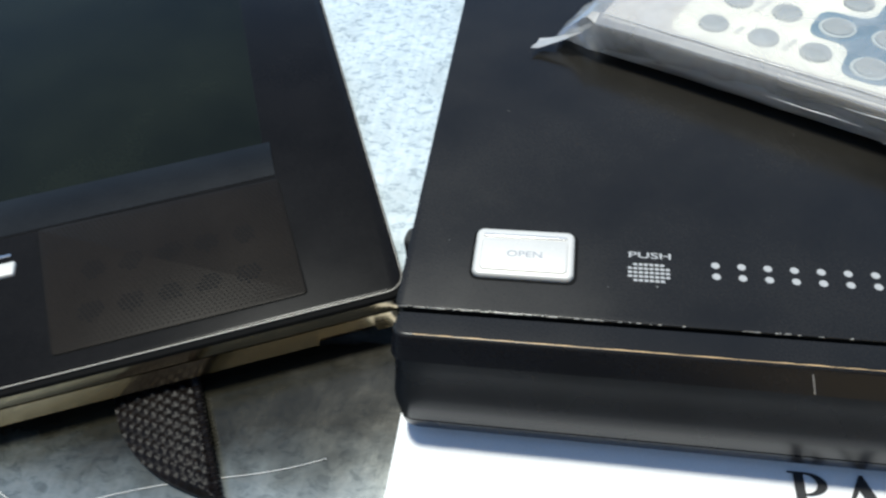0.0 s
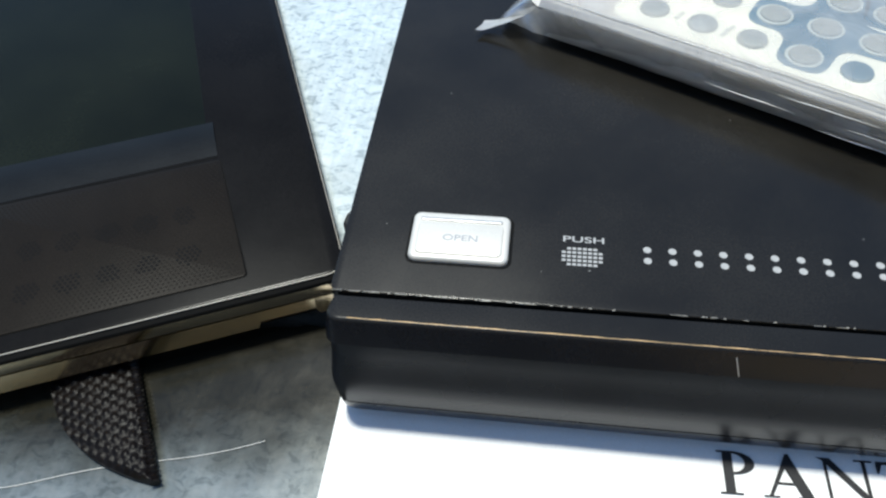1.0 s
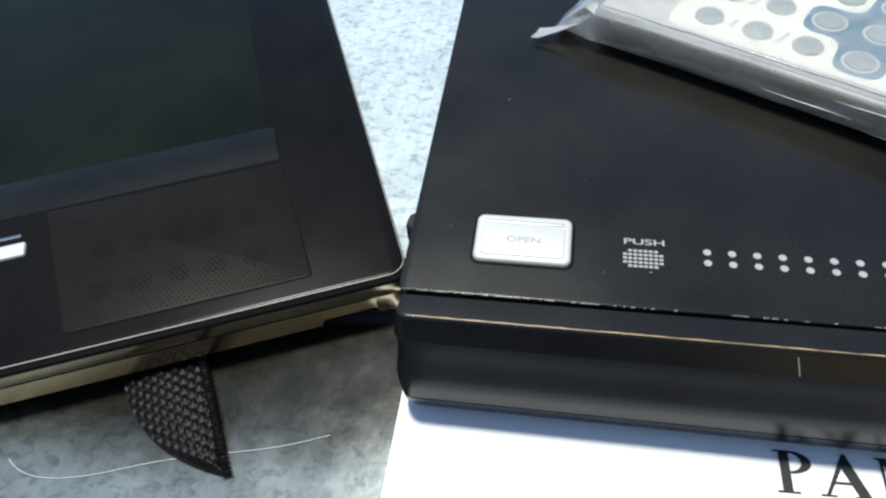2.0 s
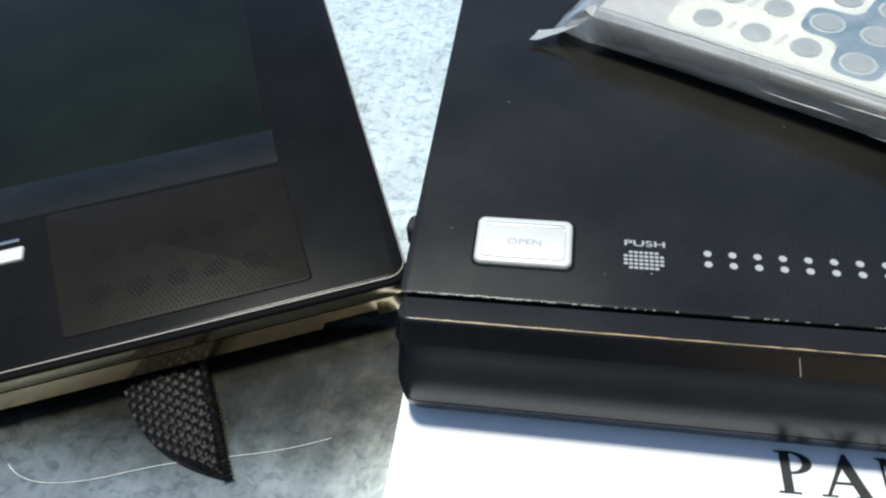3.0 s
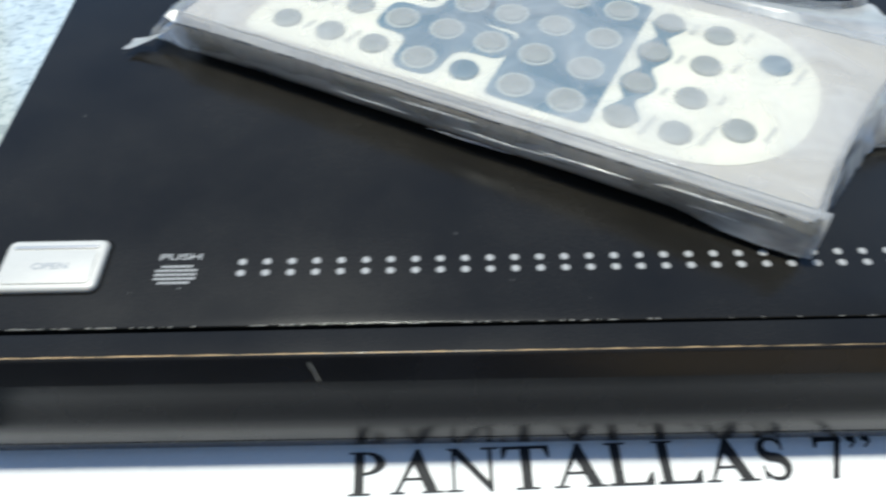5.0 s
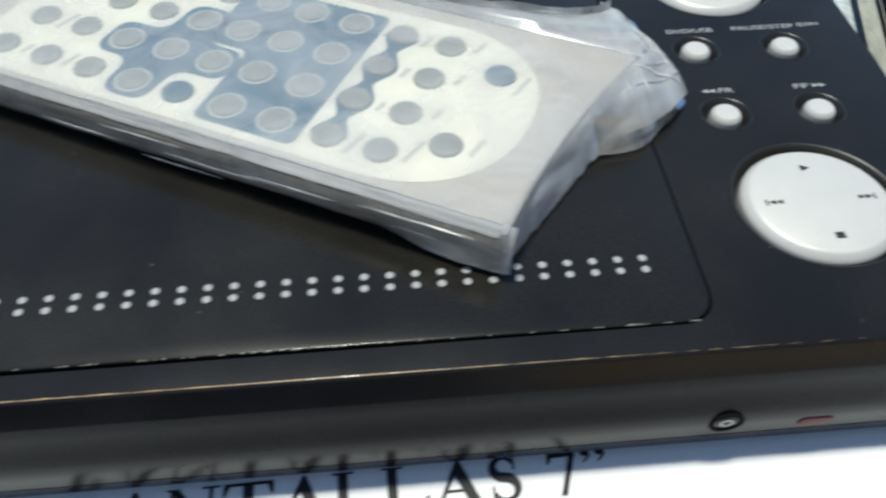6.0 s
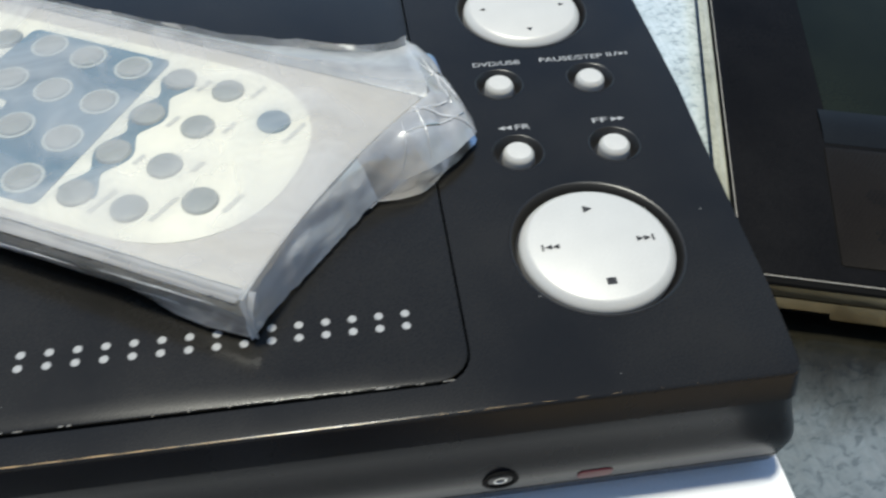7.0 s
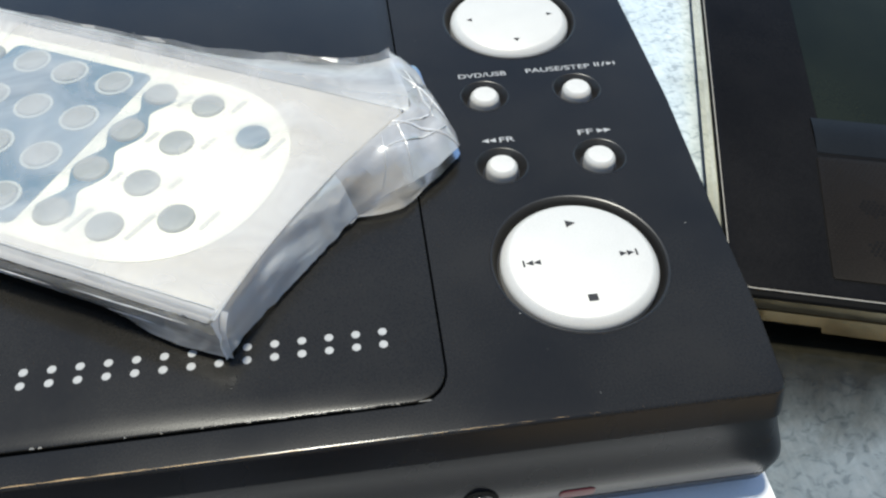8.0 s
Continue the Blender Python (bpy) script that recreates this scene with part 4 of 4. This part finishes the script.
def monitor():
    m = tagged(base("portable_monitor"), "black flat monitor lying face up with silver trim", "monitor")
    out = rounded(0, 0, WID, DEP, 0.0035, 5)
    top_out = rounded(0.0006, 0.0017, WID - 0.0006, DEP - 0.0006, 0.0033, 5)

    def ring(z, f):
        """The outline at height z, f of the way from the trim's foot to the front frame."""
        return [(x + (u - x) * f, y + (v - y) * f, z) for (x, y), (u, v) in zip(out, top_out)]

    plate = loft([[(x, y, z) for x, y in inset_outline(top_out, d)] for z, d in ((0.0111, 0.0004), (0.0116, 0.0002), (HT - 0.0004, 0), (HT - 0.0001, 0.0001), (HT, 0.0004))])
    part("front_shell", plate, M_MON, m, "black plastic front frame")
    part("upper_trim", loft([ring(0.0081, 0.45), ring(0.0083, 0.40), ring(0.0098, 0.42), ring(0.0110, 0.48), ring(0.01115, 0.60), ring(0.01115, 1.4)]), M_BAND, m, "shiny champagne side trim")
    # Sloping black strip paints the shadow gap between frame and trim.
    part("shade_strip", loft([ring(0.0107, 0.44), ring(0.0111, 0.46), ring(0.0114, 0.55), ring(0.0119, 1.02)]), M_GAP, m, "black strip for the shaded gap under the front frame")
    # The highlight on the frame's rounded edge is laid on as a pale band.
    part("edge_line", loft([[(x, y, z) for x, y in inset_outline(top_out, d)] for z, d in ((HT - 0.0005, 0.0001), (HT - 0.00045, -0.00010), (HT - 0.00030, -0.00010), (HT - 0.00025, 0.0001))]), M_EDGE, m, "thin pale line in place of the edge's highlight")
    part("trim_seam", loft([[(x, y, z) for x, y in inset_outline(out, 0.0014)] for z in (0.0070, 0.0082)]), M_GAP, m, "dark seam")
    # lower trim: cut away near the corners of the front
    low = inset_outline(out, 0.0003)
    bm = bmesh.new()
    xs = [0.0038, 0.0066, 0.0072, 0.0168, 0.0174, WID - 0.0174, WID - 0.0168, WID - 0.0072, WID - 0.0066, WID - 0.0038]
    zs = [0.0040, 0.0040, 0.0056, 0.0056, 0.0040, 0.0040, 0.0056, 0.0056, 0.0040, 0.0040]
    front_low = [(x, 0.0003, z) for x, z in zip(xs, zs)]
    rest = [(x, y, 0.0040) for x, y in low if y > 0.0004]
    right_front = [p for p in rest if p[1] < DEP / 2 and p[0] > WID / 2]
    right_front.sort(key=lambda p: p[1])
    back = [p for p in rest if p[1] >= DEP / 2]
    back.sort(key=lambda p: math.atan2(p[1] - DEP / 2, p[0] - WID / 2))
    left_front = [p for p in rest if p[1] < DEP / 2 and p[0] <= WID / 2]
    left_front.sort(key=lambda p: -p[1])
    loop = front_low + right_front + back + left_front
    lo = [bm.verts.new(p) for p in loop]
    hi = [bm.verts.new((p[0] + (WID / 2 - p[0]) * 0.003, p[1] + (0.0005 if p[1] < 0.004 else 0.0), 0.0077)) for p in loop]
    for i in range(len(loop)):
        j = (i + 1) % len(loop)
        bm.faces.new((lo[i], lo[j], hi[j], hi[i]))
    bm.faces.new(hi)
    part("lower_trim", bm, M_BAND, m, "shiny silver lower trim with cut-outs", smooth=20)
    part("back_cover", slab(inset_outline(out, 0.0024), 0.0022, 0.0072, 0.0004), M_MON, m, "black back cover")
    for fx in (0.03, WID - 0.03):
        for fy in (0.02, DEP - 0.02):
            part("rubber_foot", lathe([(0.005, 0), (0.005, 0.0023)], 18), M_RUBBER, m, at=pose(fx, fy, 0))
    # screen, sloped ledge and grilles
    part("screen", slab(rounded(0.0205, 0.0470, WID - 0.0205, 0.1340, 0.0006), HT - 0.0006, HT + 0.00008, 0.00005, 1), M_SCREEN, m, "dark switched-off screen")
    secs = []
    for i in range(7):
        k = i / 6
        secs.append([(0.0190, 0.0370 + 0.0098 * k, HT + 0.00005 + 0.0006 * math.sin(math.pi * k * 0.8)), (WID - 0.0190, 0.0370 + 0.0098 * k, HT + 0.00005 + 0.0006 * math.sin(math.pi * k * 0.8))])
    bm = bmesh.new()
    rows = [[bm.verts.new(p) for p in s] for s in secs] + [[bm.verts.new((0.0190, 0.0470, HT - 0.0001)), bm.verts.new((WID - 0.0190, 0.0470, HT - 0.0001))]]
    for a, b in zip(rows, rows[1:]):
        bm.faces.new((a[0], a[1], b[1], b[0]))
    for s in (0, 1):
        bm.faces.new([r[s] for r in rows][:: 1 if s else -1])
    part("ledge_line", slab(rounded(0.0190, 0.0364, WID - 0.0190, 0.0367, 0.0001, 2), HT - 0.0002, HT + 0.0001, 0.0001, 1), M_GAP, m, "thin dark seam line")
    part("screen_ledge", bm, M_BEVEL, m, "rounded ledge below the screen")
    for flip in (False, True):
        # the speaker panels widen towards the screen
        panel = [(0.1323, 0.0053), (0.1750, 0.0053), (0.1733, 0.0355), (0.1275, 0.0363)]
        if flip:
            panel = [(WID - x, y) for x, y in panel[::-1]]
        outline = smooth_outline(panel, 0.0008, 4)
        g = part("speaker_grille", slab(outline, HT - 0.0001, HT + 0.00022, 0.0001, 2), M_GRILLE, m, "brown-black perforated speaker panel")
        groove = [(HT + z, d) for z, d in ((0.00002, 0.0), (0.00004, -0.00022))]
        part("grille_groove", loft([[(x, y, z) for x, y in inset_outline(outline, d)] for z, d in groove], False, False), M_GAP, g, "dark line round the panel", smooth=0)
        inside = inset_outline(panel, 0.0011)

        def within_panel(px, py):
            return all((inside[k][0] - inside[k - 1][0]) * (py - inside[k - 1][1]) - (inside[k][1] - inside[k - 1][1]) * (px - inside[k - 1][0]) > 0 for k in range(4))

        middles = [(0.1384 + 0.0068 * c, v) for c in range(5) for v in (0.0228, 0.0130)]
        if flip:
            middles = [(WID - x, y) for x, y in middles]
        bm, fine = bmesh.new(), bmesh.new()
        for hy in range(46):
            for hx in range(62):
                px, py = (WID - 0.1795 if flip else 0.1255) + (hx + 0.5 * (hy % 2)) * 0.00088, 0.0055 + hy * 0.00076
                if not within_panel(px, py):
                    continue
                near = min(math.hypot(px - x, py - y) for x, y in middles)
                deep = near < 0.0022
                mesh, r, n = (bm, 0.00031, 8) if deep else (fine, 0.00022, 5)
                mesh.faces.new([mesh.verts.new((px + r * math.cos(2 * math.pi * a / n), py + r * math.sin(2 * math.pi * a / n), HT + 0.00026)) for a in range(n)])
        tagged(part("pin_hole", fine, M_PIN, g, "fine grid of pin holes", smooth=0), kind="stuff")
        tagged(part("perforation", bm, M_HOLE, g, "round sound holes", smooth=0), kind="stuff")
    latch = part("silver_latch", slab(rounded(-0.0282, 0, 0.0282, 0.0034, 0.0005), 0, 0.0009, 0.0004), M_SILVER, m, "silver latch key", at=pose(WID / 2, 0.0258, HT - 0.0002))
    part("latch_slot", slab(rounded(-0.0270, 0.0052, 0.0270, 0.0060, 0.0003), 0, 0.0004, 0.0001), M_CHROME, latch, "bright slot edge")
    part("latch_caption", words("N", 0.0011, 0.0013, 0.0003, 0.01), M_PRINT, latch, "small grey printed letter", smooth=0, at=pose(0.0212, 0.0088, 0))
    return m


left_turn = 22.9
ex = Vector((math.cos(radians(left_turn)), math.sin(radians(left_turn)), 0))
first = monitor()
corner = Vector((-0.0467, 0.0042, 0)) - ex * WID
first.matrix_basis = pose(corner.x, corner.y, 0.0001, 0, 0, left_turn)
second = copy_thing(first, pose(0.1578, 0.0120, 0.0001, 0, 0, -17.0))
for m in (first, second):
    m["group"] = "monitors beside the player"

# ---- strap ----
strap = tagged(base("webbing_strap", pose(0, 0, 0)), "dark brown woven strap with a pointed end", "strap")
bm = bmesh.new()
NS, NT = 110, 60
A, B, TIP = Vector((-0.0990, -0.0085)), Vector((-0.0868, -0.0040)), Vector((-0.0722, -0.0303))
C1 = Vector((-0.0945, -0.0275))
rows = []
for i in range(NS + 1):
    s = i / NS
    right = B.lerp(TIP, s)
    left = A * (1 - s) ** 2 + C1 * 2 * s * (1 - s) + (TIP + Vector((-0.0018, 0.0))) * s * s
    row = []
    for j in range(NT + 1):
        t = j / NT
        p = left.lerp(right, t)
        along, across = (p - A).dot(Vector((0.42, -0.91))), (p - A).dot(Vector((0.91, 0.42)))
        rib = across / 0.0013
        wv = 0.00032 * math.sin(math.pi * (rib % 1)) * (0.5 + 0.5 * math.cos(2 * math.pi * (along / 0.0021 + 0.5 * math.floor(rib))))
        row.append((p.x, p.y, 0.0013 + 0.0008 * math.sin(math.pi * t) + 0.0006 * math.sin(math.pi * s) + wv))
    rows.append(row)
top = [[bm.verts.new(p) for p in r] for r in rows]
low = [[bm.verts.new((x, y, max(0.00005, z - 0.0012 - 0.0006))) for x, y, z in r] for r in rows]
for i in range(NS):
    for j in range(NT):
        bm.faces.new((top[i][j], top[i][j + 1], top[i + 1][j + 1], top[i + 1][j]))
        bm.faces.new((low[i][j], low[i + 1][j], low[i + 1][j + 1], low[i][j + 1]))
for i in range(NS):
    bm.faces.new((top[i][0], top[i + 1][0], low[i + 1][0], low[i][0]))
    bm.faces.new((top[i][NT], low[i][NT], low[i + 1][NT], top[i + 1][NT]))
for j in range(NT):
    bm.faces.new((top[0][j], low[0][j], low[0][j + 1], top[0][j + 1]))
    bm.faces.new((top[NS][j], top[NS][j + 1], low[NS][j + 1], low[NS][j]))
part("webbing", bm, M_STRAP, strap)
# bound edge along the straight side
secs = []
for i in range(161):
    c = B.lerp(TIP, i / 160)
    r = 0.00075 + 0.00016 * math.sin(i * 1.35)
    secs.append([(c.x + (r * math.cos(radians(45 * a)) - 0.0003) * 0.91, c.y + (r * math.cos(radians(45 * a)) - 0.0003) * 0.42, 0.0013 + 0.0006 * math.sin(math.pi * i / 160) + r * math.sin(radians(45 * a))) for a in range(8)])
part("selvedge", loft(secs), M_STRAP, strap, "thick bound edge of the strap", smooth=40)

# ---- loose thread ----
cu = bpy.data.curves.new("loose_thread", "CURVE")
cu.dimensions, cu.bevel_depth, cu.bevel_resolution = "3D", 0.000055, 1
sp = cu.splines.new("NURBS")
pts = [(-0.1110, -0.0318), (-0.1080, -0.0344), (-0.0983, -0.0340), (-0.0849, -0.0289), (-0.0745, -0.0265), (-0.0640, -0.0240), (-0.0575, -0.0212)]
sp.points.add(len(pts) - 1)
for p, (x, y) in zip(sp.points, pts):
    p.co = (x, y, 0.0002, 1)
sp.use_endpoint_u, sp.order_u = True, 3
cu.materials.append(M_THREAD)
tagged(new("loose_thread", cu), "fine pale thread lying on the table", "thread")

# ---- dust on the player ----
specks = random.Random(21)
for host, (ax, bx, ay, by), z, count in ((lid, (-0.043, 0.106, -0.008, 0.12), LZ, 70), (player, (0.111, 0.153, -0.0115, 0.12), SZ, 40)):
    bm = bmesh.new()
    for i in range(count):
        cx, cy, r = specks.uniform(ax, bx), specks.uniform(ay, by), 0.00004 + 0.00008 * specks.random() ** 3
        k = specks.uniform(0.5, 1.8)
        bm.faces.new([bm.verts.new((cx + r * k * math.cos(a * 1.05), cy + r * math.sin(a * 1.05), z)) for a in range(6)])
    tagged(part("dust", bm, M_DUST, host, "pale specks of dust", smooth=0), kind="stuff")
